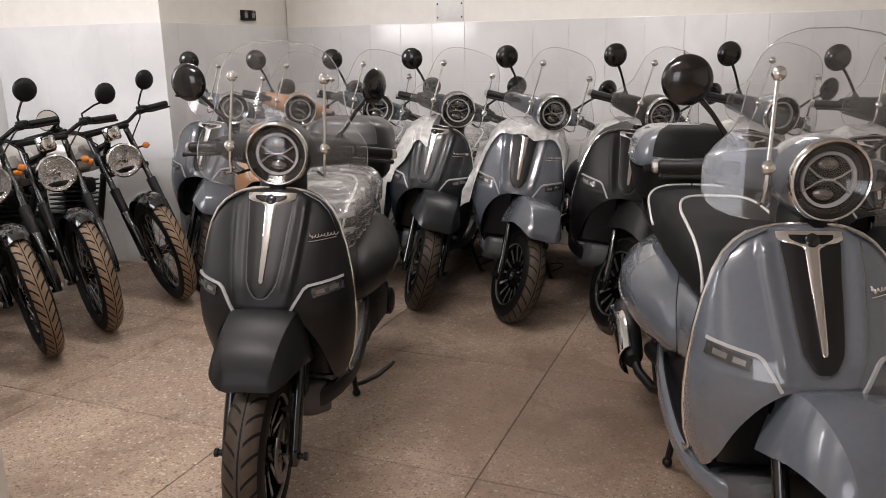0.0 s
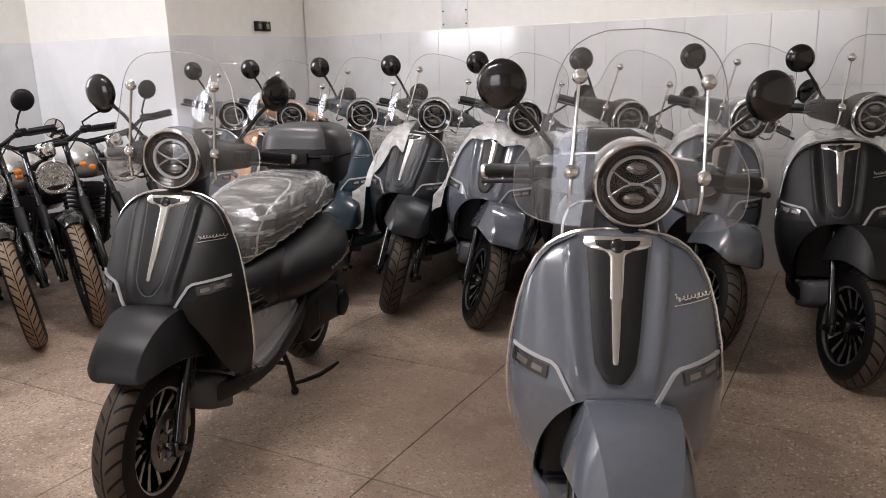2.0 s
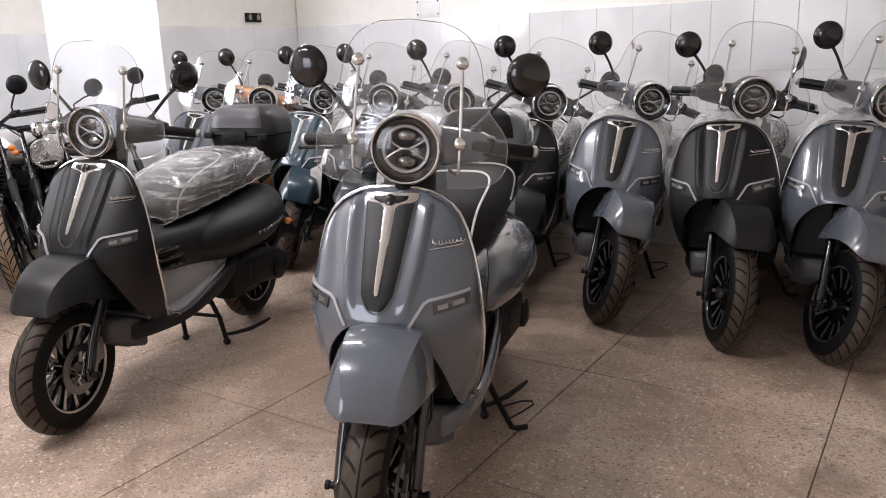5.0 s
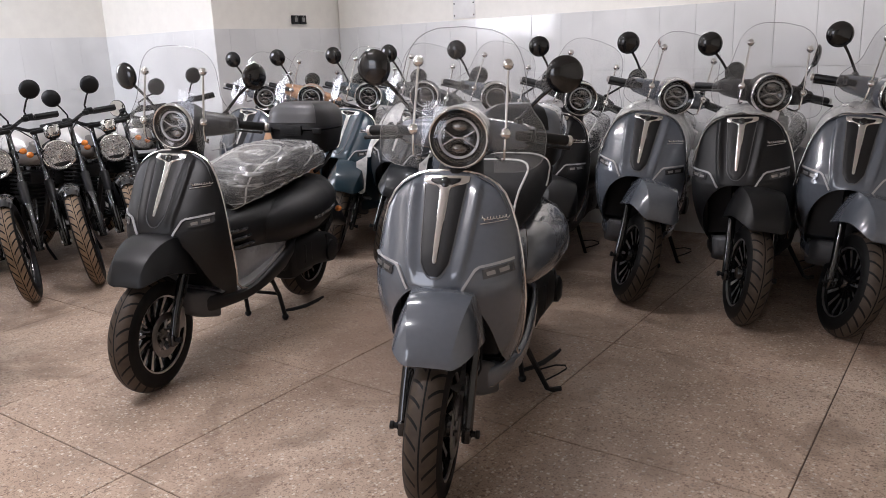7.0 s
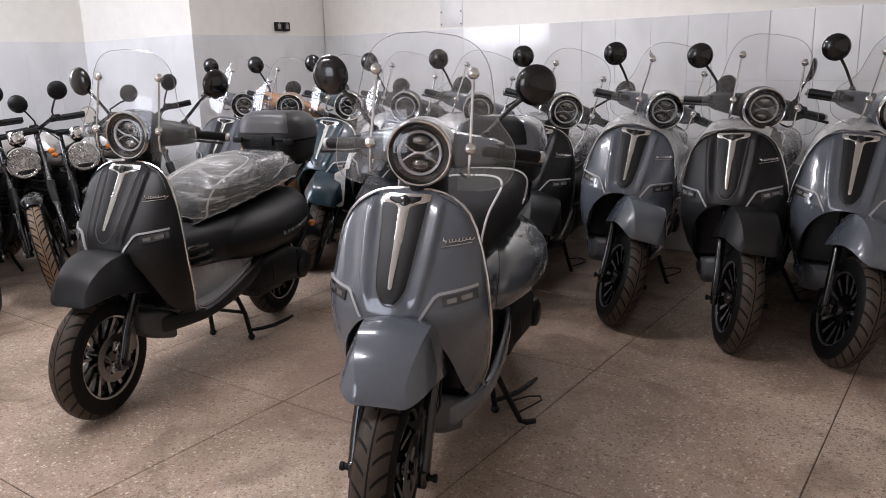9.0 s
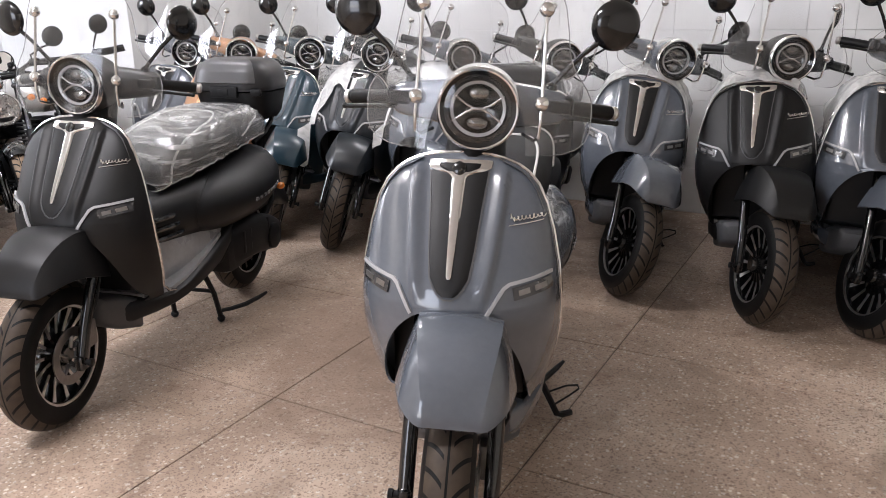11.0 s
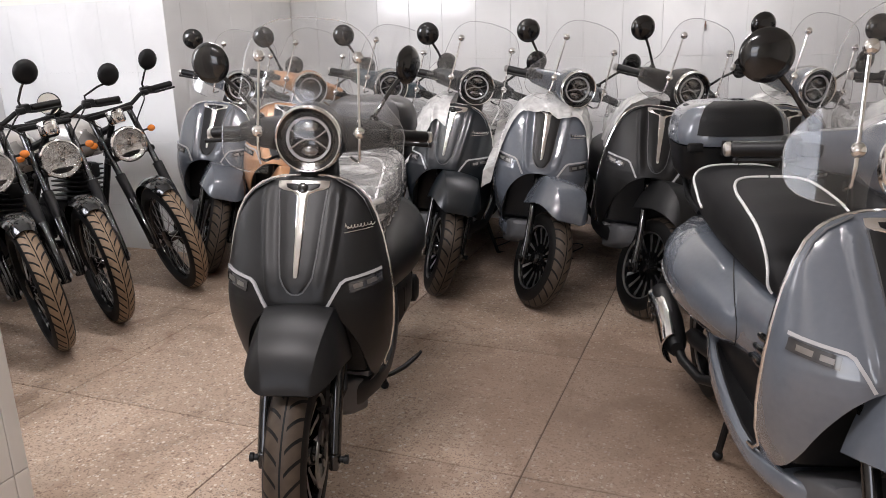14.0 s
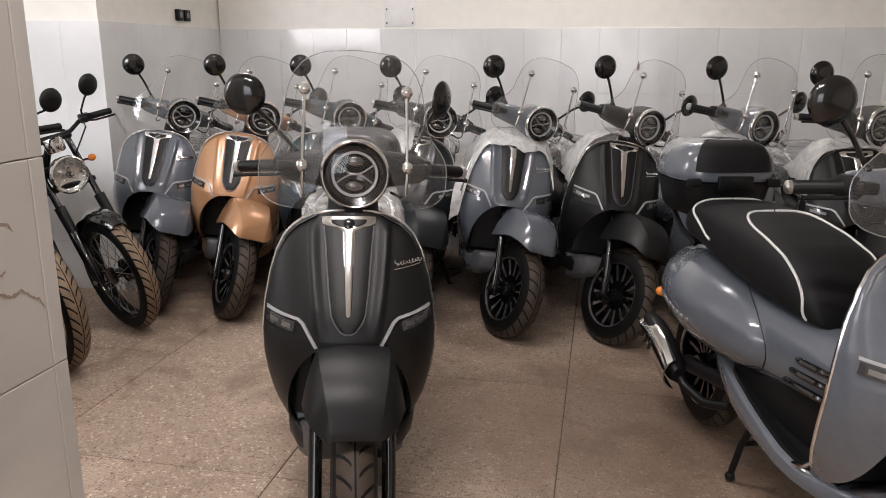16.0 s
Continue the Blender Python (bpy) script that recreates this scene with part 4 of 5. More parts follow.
def make_muffler_guard():
    def f(u, v):
        y = 1.17 + 0.28 * v
        a = (u - 0.5) * 2.5
        h = 0.074 * (1 - 0.2 * v) * (0.45 + 0.55 * math.sin(math.pi * min(1, 0.12 + 0.95 * v)) ** 0.5)
        return Vector((-0.18 - (0.056 - 0.006 * v) * math.cos(a), y, 0.245 + 0.098 * v + h * math.sin(a)))
    return Shape().slab(f, lambda u, v: f(u, v) + Vector((0.006, 0, 0)), 18, 20)


def make_tail():
    s = Shape()
    s.loft([section(w, zb, zt, y, 14, 0.6) for y, w, zb, zt in ((1.30, 0.09, 0.40, 0.50), (1.45, 0.09, 0.36, 0.52), (1.60, 0.085, 0.34, 0.50), (1.72, 0.07, 0.30, 0.36))])
    return s


def make_rack():
    s = Shape()
    for sg in (-1, 1):
        s.tube([(sg * 0.11, 1.28, 0.70), (sg * 0.13, 1.36, 0.735), (sg * 0.12, 1.46, 0.775), (sg * 0.06, 1.61, 0.785), (0, 1.63, 0.785)], 0.011, 8)
    s.box((0, 1.48, 0.788), (0.2, 0.22, 0.02), 0.008)
    return s


def case_ring(z, n=36):
    t = (z - 0.80) / 0.26
    k = table(t, [(0, 0.78), (0.08, 0.86), (0.46, 0.97), (0.52, 1.0), (0.62, 1.0), (0.8, 0.95), (0.92, 0.84), (0.985, 0.66), (1.0, 0.5)])
    out = []
    for j in range(n):
        a = 2 * math.pi * j / n
        c, s = math.cos(a), math.sin(a)
        out.append(Vector((0.188 * k * math.copysign(abs(c) ** 0.55, c), 1.425 + 0.168 * k * math.copysign(abs(s) ** 0.6, s), z)))
    return out


def make_case_base():
    return Shape().loft([case_ring(z) for z in (0.80, 0.81, 0.82, 0.86, 0.90, 0.919)])


def make_case_lid():
    return Shape().loft([case_ring(z) for z in (0.925, 0.935, 0.945, 0.96, 0.98, 1.0, 1.02, 1.035, 1.048, 1.056, 1.06)])


def make_case_pad():
    def f(u, v):
        z = 0.962 + 0.097 * v
        r = case_ring(z, 72)
        p = r[int(round((0.653 + 0.195 * u) * 72)) % 72]
        k = 1 + 0.05 * math.sin(math.pi * u) ** 0.4
        return Vector((p.x * 1.01, 1.425 + (p.y - 1.425) * k, p.z + 0.008 * v))
    return Shape().slab(f, lambda u, v: f(u, v) + Vector((0, 0.012, -0.004)), 13, 10)


STEER_AT, STEER_AXIS = Vector((0, 0.056, 0)), Vector((0, math.tan(radians(26)), 1)).normalized()


def steer_matrix(deg):
    return Matrix.Translation(STEER_AT) @ Matrix.Rotation(radians(deg), 4, STEER_AXIS) @ Matrix.Translation(-STEER_AT)


def scooter(m, paint, label, steer=0.0, stand=True, case=None, group="parked scooters", swing=0.0, propped=True):
    root = thing("scooter", m, label, "scooter", group)
    sm = steer_matrix(steer)

    # bodywork
    sh = part("front_shield", make_shield, paint, root)
    part("edge_trim", make_edge_trim, M_CHROME, sh, "chrome edge strip")
    insert = lambda: strip_on_shield(lambda z: table(z, [(0.664, 0.013), (0.668, 0.020), (0.685, 0.032), (0.70, 0.041), (0.75, 0.048), (0.85, 0.057), (0.91, 0.064)]), 0.664, 0.910, 0.0045, 34, 10)
    part("centre_insert", insert, paint if paint in (M_BLACK_PAINT, M_NAVY_PAINT, M_BLUE_PAINT) else M_BLACK_PAINT, sh, "matte black tapering insert")
    # pale line round the insert, painting in the glint along its edge
    part("insert_seam", lambda: ribbon_on_shield([(0.0665, 0.91), (0.0595, 0.85), (0.0505, 0.75), (0.0435, 0.70), (0.034, 0.682), (0.020, 0.664), (0.008, 0.658), (-0.008, 0.658), (-0.020, 0.664), (-0.034, 0.682), (-0.0435, 0.70), (-0.0505, 0.75), (-0.0595, 0.85), (-0.0665, 0.91)], 0.0036, 0.0022), M_DARKGREY, sh, "fine grey line painting the insert edge's glint")
    part("trim_bar", lambda: strip_on_shield(lambda z: table(z, [(0.698, 0.004), (0.702, 0.0075), (0.75, 0.0105), (0.85, 0.0145), (0.898, 0.0165), (0.903, 0.030), (0.912, 0.065), (0.916, 0.071), (0.930, 0.071)]), 0.698, 0.930, 0.0085, 46, 8), M_CHROME, sh, "chrome T-shaped trim bar")
    part("emblem", lambda: Shape().lathe([(0.0155, 0), (0.0155, 0.004), (0.013, 0.006), (0, 0.0065)], at=shield_skin(0, 0.9125, 0.0085), axis=(0, -0.9, 0.42), n=20), M_GLOSS_BLACK, sh, "round black emblem")
    part("emblem_plate", lambda: strip_on_shield(lambda z: table(z, [(0.906, 0.030), (0.914, 0.055), (0.923, 0.058)]), 0.906, 0.923, 0.0096, 6, 10), M_PLASTIC, sh, "dark recessed emblem plate")
    part("script_badge", lambda: Shape().tube([shield_skin(0.118 + 0.072 * k / 90 + 0.0022 * math.cos(k * 0.63), 0.816 + 0.005 * k / 90 + (0.0048 if k > 12 else 0.0105) * math.sin(k * (0.63 if k > 12 else 0.4)) * (0.75 + 0.25 * math.cos(k * 0.21)), 0.003) for k in range(91)], 0.0021, 5).add(
        *(lambda q: (q.v, q.f))(ribbon_on_shield([(0.118, 0.803), (0.19, 0.811)], 0.002, 0.003))), M_CHROME, sh, "chrome script badge")
    for sg in (1, -1):
        part("turn_signal", lambda sg=sg: ribbon_on_shield([(sg * 0.138, 0.668), (sg * 0.176, 0.6745), (sg * 0.214, 0.681)], 0.027, 0.0045), M_LENS_DARK, sh, "smoked clear turn signal", key=f"turn_signal{sg}")
        part("light_strip", lambda sg=sg: ribbon_on_shield([(sg * 0.212, 0.702), (sg * 0.128, 0.689), (sg * 0.116, 0.681), (sg * 0.081, 0.622)], 0.0075, 0.0065), M_DRL, sh, "white light strip", key=f"light_strip{sg}")
        for k, (xa, xb) in enumerate(((0.148, 0.170), (0.180, 0.203))):
            part("signal_reflector", lambda sg=sg, xa=xa, xb=xb: ribbon_on_shield([(sg * xa, 0.668 + (xa - 0.138) * 0.17), (sg * xb, 0.668 + (xb - 0.138) * 0.17)], 0.012, 0.0054), M_STEEL, sh, key=f"signal_reflector{sg}{k}")
    part("inner_shield", make_inner_shield, M_MIDGREY, root, "dark grey inner leg shield")
    part("lower_body", make_lower_body, paint, root)
    part("belly_panel", make_belly_nose, M_DARKGREY, root, "grey belly panel")
    part("wheel_well", lambda: Shape().slab(lambda u, v: Vector((0.158 * math.sin((u - 0.5) * math.pi), 0.225 + 0.01 * abs(2 * u - 1) ** 3, 0.38 + 0.27 * v)), lambda u, v: Vector((0.150 * math.sin((u - 0.5) * math.pi), 0.24 + 0.01 * abs(2 * u - 1) ** 3, 0.38 + 0.27 * v)), 16, 8), M_PLASTIC, root)
    part("floor_mat", make_floor_mat, M_PLASTIC if paint is M_GREY_PAINT else M_KICK, root, "ribbed black footboard" if paint is M_GREY_PAINT else "ribbed grey footboard")
    part("footwell", make_footwell, M_PLASTIC if paint is M_GREY_PAINT else M_KICK, root, "black moulded footwell" if paint is M_GREY_PAINT else "grey moulded footwell")
    part("front_cowl", lambda: Shape().loft([section(w, 0.47, zt, y, 20, 0.6) for y, w, zt in ((0.415, 0.06, 0.56), (0.43, 0.09, 0.60), (0.47, 0.11, 0.63), (0.56, 0.13, 0.645), (0.66, 0.14, 0.65))]), paint, root)
    for sg in (1, -1):
        pn = part("side_panel", (lambda: make_side_panel()) if sg > 0 else (lambda: make_side_panel().mirrored()), paint, root, key=f"side_panel{sg}")
        for k in range(3):
            part("vent_slot", lambda sg=sg, k=k: Shape().tube([Vector((sg * (panel_at(y, 0).x * 1.0), y, 0.492 + 0.036 * k)) for y in (0.412, 0.42, 0.46, 0.51, 0.565 - 0.02 * k, 0.575 - 0.02 * k)], [0.005, 0.0095, 0.0105, 0.0105, 0.009, 0.004], 8), M_GLOSS_BLACK, pn, key=f"vent_slot{sg}{k}")
        part("panel_seam", lambda sg=sg: make_crease_line(sg), M_PLASTIC, pn, key=f"panel_seam{sg}")
        part("side_badge", lambda sg=sg: [s for s in [Shape()] for k in range(8) if s.box(Vector((sg * (panel_at(1.0 + 0.036 * k, -0.1).x + 0.001), 1.0 + 0.036 * k, panel_at(1.0 + 0.036 * k, -0.1).z)), (0.005, 0.022, 0.014), 0.001, segments=1)][0], M_SILVER_TRIM, pn, "row of small chrome bars", key=f"side_badge{sg}")
    part("under_seat_body", lambda: Shape().loft([section(w, 0.36, zt, y, 16, 0.5) for y, w, zt in ((0.40, 0.09, 0.63), (0.6, 0.13, 0.66), (1.0, 0.13, 0.68), (1.4, 0.12, 0.66), (1.5, 0.08, 0.62))]), M_PLASTIC, root)
    st = part("seat", make_seat, M_SEAT, root, "black vinyl seat with white piping")
    part("piping", make_seat_piping, M_PIPING, st, "white piping")
    part("rack", make_rack, M_PLASTIC, root)
    tl = part("tail_guard", make_tail, M_PLASTIC, root)
    part("tail_lamp", lambda: Shape().box((0, 1.50, 0.565), (0.11, 0.05, 0.05), 0.015), M_RED_LENS, tl, "red tail lamp")
    for sg in (1, -1):
        part("rear_signal", lambda sg=sg: Shape().ball((sg * 0.13, 1.50, 0.455), (0.02, 0.025, 0.018), 12, 8), M_ORANGE_LENS, tl, "orange rear turn signal", key=f"rear_signal{sg}")
    part("engine", make_engine, M_ENGINE, root)
    mf = part("muffler", make_muffler, M_PLASTIC, root)
    part("heat_guard", make_muffler_guard, M_CHROME, mf, "chrome heat guard")
    for k in range(3):
        part("guard_slot", lambda k=k: Shape().tube([(-0.2335, 1.315 + 0.036 * k, 0.315 + 0.013 * k), (-0.2345, 1.328 + 0.036 * k, 0.285 + 0.013 * k)], 0.0055, 6), M_GLOSS_BLACK, mf, key=f"guard_slot{k}")
    rw = part("rear_wheel", lambda: make_rim(), M_GLOSS_BLACK, root, "black alloy wheel", at=pose(0, 1.295, WHEEL_R), key="alloy")
    part("tyre", lambda: make_tyre(WHEEL_R, 0.056, 0.160), M_TYRE, rw, "new black tyre")
    part("rim_lip", make_rim_lip, M_BRUSHED, rw)
    spokes(rw, False)
    if stand:
        part("centre_stand", make_centre_stand, M_PLASTIC, root)
    if propped:
        part("side_stand", make_side_stand, M_PLASTIC, root)

    # steered parts
    fw = part("front_wheel", make_rim, M_GLOSS_BLACK, root, "black alloy wheel", at=sm @ pose(0, 0, WHEEL_R), key="alloy")
    part("tyre", None, M_TYRE, fw, "new black tyre")
    part("rim_lip", None, M_BRUSHED, fw)
    spokes(fw, True)
    part("brake_disc", make_disc, M_STEEL, fw)
    for sg in (1, -1):
        lg = part("fork_leg", make_fork_leg, M_GLOSS_BLACK, root, at=sm @ pose(sg * 0.095, 0, 0))
        part("axle_nut", lambda sg=sg: Shape().lathe([(0.009, 0), (0.009, 0.012), (0.0125, 0.014), (0.0125, 0.024), (0.006, 0.026), (0, 0.026)], at=(sg * 0.014, -0.003, 0.225), axis=(sg, 0, 0), n=10), M_PLASTIC, lg, key=f"axle_nut{sg}")
    part("caliper", lambda: Shape().box((0.078, 0.07, 0.29), (0.035, 0.05, 0.09), 0.01).box((0.092, 0.055, 0.31), (0.02, 0.03, 0.05), 0.006), M_STEEL, root, at=sm)
    part("brake_hose", lambda: Shape().tube([(0.09, 0.06, 0.33), (0.12, 0.07, 0.40), (0.11, 0.13, 0.50), (0.09, 0.20, 0.62)], 0.004, 6), M_PLASTIC, root, at=sm)
    part("front_fender", make_fender, paint, root, at=sm)
    part("steering_neck", lambda: Shape().tube([(0, 0.325, 0.90), (0, 0.36, 0.97), (0, 0.385, 1.02)], [0.075, 0.068, 0.062], 24), M_PLASTIC, root, at=sm)
    na = part("handlebar_cover", make_nacelle, paint if paint is not M_BLACK_PAINT else M_BLACK_PAINT, root, at=sm)
    hl = part("headlamp", make_reflector, M_GLOSS_BLACK, root, "round LED headlamp with a chrome ring", at=sm)
    part("lamp_ring", headlamp_profile, M_CHROME, hl, "chrome ring")
    part("inner_bezel", lambda: Shape().ring([(0.0835, -0.2575), (0.0835, -0.269), (0.063, -0.276), (0.063, -0.271)], at=(0, 0, 1.046), axis=(0, -1, 0), n=40), M_GLOSS_BLACK, hl)
    part("light_guide", lambda: Shape().ring([(0.055, -0.268), (0.062, -0.266), (0.062, -0.273), (0.055, -0.275)], at=(0, 0, 1.046), axis=(0, -1, 0), n=40), M_DRL, hl)
    part("lamp_bars", make_lamp_bars, M_SILVER_TRIM, hl)
    part("projector", make_lamp_projectors, M_LAMP_BOWL, hl)
    part("lens", lambda: Shape().lathe([(0.076, -0.2625), (0.06, -0.258), (0.03, -0.2545), (0.0, -0.2535)], at=(0, 0, 1.046), axis=(0, -1, 0), n=36, cap=False), M_GLASS, hl, "clear lens")
    sc = part("windscreen", make_screen, M_SCREEN, root, "clear acrylic windscreen", at=sm)
    part("screen_edge", make_screen_edge, M_EDGE, sc)
    for sg in (1, -1):
        rod = part("screen_rod", make_rod if sg > 0 else (lambda: make_rod().mirrored()), M_CHROME, sc, "chrome rod", key=f"screen_rod{sg}")
        for nm, y, z in (("upper", 0.298, 1.264), ("lower", 0.267, 1.066)):
            part("knob", make_knob, M_CHROME, sc, at=pose(sg * (0.134 if z > 1.2 else 0.139), y, z))
        part("grip", lambda sg=sg: Shape().tube([(sg * 0.195, 0.405, 1.045), (sg * 0.215, 0.411, 1.044), (sg * 0.22, 0.413, 1.0435), (sg * 0.312, 0.445, 1.034), (sg * 0.317, 0.447, 1.0335)], [0.021, 0.021, 0.0175, 0.0175, 0.014], 14), M_PLASTIC, na, "black rubber grip", key=f"grip{sg}")
        part("bar_end", lambda sg=sg: Shape().lathe([(0.012, 0), (0.0165, 0.003), (0.0165, 0.012), (0.011, 0.017), (0, 0.018)], at=(sg * 0.316, 0.4467, 1.0335), axis=(sg, 0.34, -0.1), n=16), M_BRUSHED, na, key=f"bar_end{sg}")
        part("brake_lever", lambda sg=sg: Shape().tube([(sg * 0.185, 0.375, 1.035), (sg * 0.215, 0.354, 1.028), (sg * 0.27, 0.378, 1.022), (sg * 0.322, 0.40, 1.016)], [0.007, 0.006, 0.0055, 0.006], 8).ball((sg * 0.324, 0.401, 1.016), 0.0075, 8, 6), M_PLASTIC, na, key=f"brake_lever{sg}")
        part("switch_box", lambda sg=sg: Shape().box((sg * 0.203, 0.402, 1.047), (0.035, 0.06, 0.055), 0.012).box((sg * 0.185, 0.365, 1.05), (0.05, 0.035, 0.03), 0.008), M_PLASTIC, na, key=f"switch_box{sg}")
        mm = pose(sg * 0.165, 0.40, 0, 0, 0, swing if sg > 0 else 0)
        mi = part("mirror", lambda sg=sg: Shape().tube([(0, 0, 1.07), (sg * 0.004, 0, 1.10), (sg * 0.06, -0.004, 1.165), (sg * 0.106, -0.010, 1.208)], [0.009, 0.0065, 0.006, 0.007], 8).lathe([(0.016, 0), (0.014, 0.02), (0.008, 0.026)], at=(0, 0, 1.075), n=12), M_GLOSS_BLACK, na, at=mm, key=f"mirror{sg}")
        part("mirror_head", make_mirror_head, M_GLOSS_BLACK, na, "round black mirror", at=mm @ pose(sg * 0.132, -0.014, 1.237, 4, 0, sg * 10))
        part("mirror_glass", make_mirror_glass, M_MIRROR, na, at=mm @ pose(sg * 0.132, -0.014, 1.237, 4, 0, sg * 10))

    if case:
        tc = thing("top_case", m, "grey and black luggage case on the scooter's rack" if case is M_GREY_PAINT else "matte black luggage case on the scooter's rack", "luggage case")
        part("case_base", make_case_base, M_PLASTIC, tc)
        lid = part("case_lid", make_case_lid, case if case is M_GREY_PAINT else M_CASE, tc)
        part("back_pad", make_case_pad, M_SEAT if case is M_GREY_PAINT else M_CASE_LIT, lid, "padded backrest")
        part("case_latch", lambda: Shape().box((0, 1.253, 0.922), (0.13, 0.018, 0.05), 0.006).box((0, 1.246, 0.922), (0.05, 0.01, 0.03), 0.003), M_PLASTIC, tc)
        for sg in (1, -1):
            part("case_hinge", lambda sg=sg: Shape().box((sg * 0.146, 1.266, 0.922), (0.05, 0.02, 0.03), 0.006), M_PLASTIC, tc, key=f"case_hinge{sg}")
    return root

# ---- motorcycle: front axle over y = 0, facing -y ----
MR = 0.30


def make_moto_rim():
    s = Shape().ring([(0.232, 0.028), (0.240, 0.022), (0.236, 0.0), (0.240, -0.022), (0.232, -0.028), (0.224, -0.012), (0.224, 0.012)], axis=(1, 0, 0), n=44)
    s.lathe([(0.0, -0.05), (0.02, -0.05), (0.045, -0.045), (0.045, -0.03), (0.025, -0.02), (0.025, 0.02), (0.06, 0.03), (0.06, 0.045), (0.02, 0.05), (0, 0.05)], axis=(1, 0, 0), n=24)
    return s


def make_spokes():
    s = Shape()
    for k in range(36):
        sg = 1 if k % 2 else -1
        a, b = 2 * math.pi * k / 36, 2 * math.pi * (k + (2.4 if k % 4 < 2 else -2.4)) / 36
        s.tube([(sg * 0.035, 0.045 * math.sin(b), 0.045 * math.cos(b)), (sg * 0.004, 0.227 * math.sin(a), 0.227 * math.cos(a))], 0.0018, 4)
    return s


def make_gaiter():
    pts, rs = [], []
    for k in range(25):
        t = k / 24
        pts.append((0, 0.195 - 0.075 * t, 0.651 - 0.131 * t))
        rs.append((0.0255 if k % 2 else 0.0275) * (1 - 0.1 * t))
    return Shape().tube(pts, rs, 14)


def make_tank():
    rows = [(0.46, 0.06, 0.74, 0.80), (0.50, 0.10, 0.71, 0.865), (0.58, 0.132, 0.69, 0.905), (0.70, 0.142, 0.685, 0.92), (0.84, 0.128, 0.69, 0.90), (0.95, 0.095, 0.70, 0.85), (1.0, 0.06, 0.71, 0.80)]
    return Shape().loft([section(w, zb, zt, y, 24, 0.7) for y, w, zb, zt in rows])


def make_moto_seat():
    rows = [(0.97, 0.07, 0.74, 0.80), (1.02, 0.10, 0.74, 0.82), (1.2, 0.125, 0.75, 0.825), (1.45, 0.12, 0.76, 0.845), (1.62, 0.10, 0.78, 0.85), (1.66, 0.06, 0.79, 0.83)]
    return Shape().loft([section(w, zb, zt, y, 20, 0.6) for y, w, zb, zt in rows])


def make_moto_engine():
    s = Shape().box((0, 0.78, 0.36), (0.26, 0.36, 0.20), 0.05).box((0.02, 0.66, 0.52), (0.10, 0.12, 0.16), 0.02)
    for sg in (-1, 1):
        s.lathe([(0.085, 0), (0.08, 0.025), (0.06, 0.04), (0, 0.042)], at=(sg * 0.12, 0.82, 0.35), axis=(sg, 0, 0), n=22)
        s.lathe([(0.05, 0), (0.048, 0.02), (0.03, 0.03), (0, 0.031)], at=(sg * 0.12, 0.68, 0.37), axis=(sg, 0, 0), n=18)
    s.box((0, 0.60, 0.62), (0.13, 0.12, 0.09), 0.02)
    return s


def make_moto_chassis():
    s = Shape()
    s.tube([(0, 0.36, 0.90), (0, 0.42, 0.68), (0, 0.50, 0.34), (0, 0.62, 0.22)], 0.018, 8)
    s.tube([(0, 0.37, 0.86), (0, 0.7, 0.73), (0, 1.05, 0.72)], 0.02, 8)
    for sg in (-1, 1):
        s.tube([(sg * 0.05, 0.62, 0.22), (sg * 0.11, 0.80, 0.22), (sg * 0.12, 1.0, 0.30), (sg * 0.12, 1.05, 0.70), (sg * 0.11, 1.55, 0.77)], 0.014, 8)
        s.tube([(sg * 0.10, 0.98, 0.33), (sg * 0.095, 1.34, 0.30)], 0.018, 8)
        s.tube([(sg * 0.12, 1.34, 0.31), (sg * 0.125, 1.24, 0.70)], 0.022, 10)
        s.tube([(sg * 0.10, 0.76, 0.26), (sg * 0.24, 0.78, 0.27)], 0.012, 8)
    return s


def make_moto_bar():
    return Shape().tube([(sg * x, y, z) for sg, x, y, z in ((-1, 0.39, 0.425, 0.985), (-1, 0.25, 0.395, 0.992), (-1, 0.19, 0.375, 0.985), (-1, 0.13, 0.36, 0.955), (-1, 0.05, 0.36, 0.95), (1, 0.05, 0.36, 0.95), (1, 0.13, 0.36, 0.955), (1, 0.19, 0.375, 0.985), (1, 0.25, 0.395, 0.992), (1, 0.39, 0.425, 0.985))], 0.011, 10)


def make_moto_fender():
    def f(u, v, r=0.335):
        a = radians(66 + 88 * v)
        s = 2 * u - 1
        rr = r - 0.03 * abs(s) ** 2.5 - 0.02 * (abs(v - 0.5) * 2) ** 4
        return Vector((0.062 * s * (1 - 0.35 * (abs(v - 0.45) * 2) ** 3), -rr * math.cos(a), MR + rr * math.sin(a)))
    return Shape().slab(f, lambda u, v: f(u, v, 0.330), 12, 20)


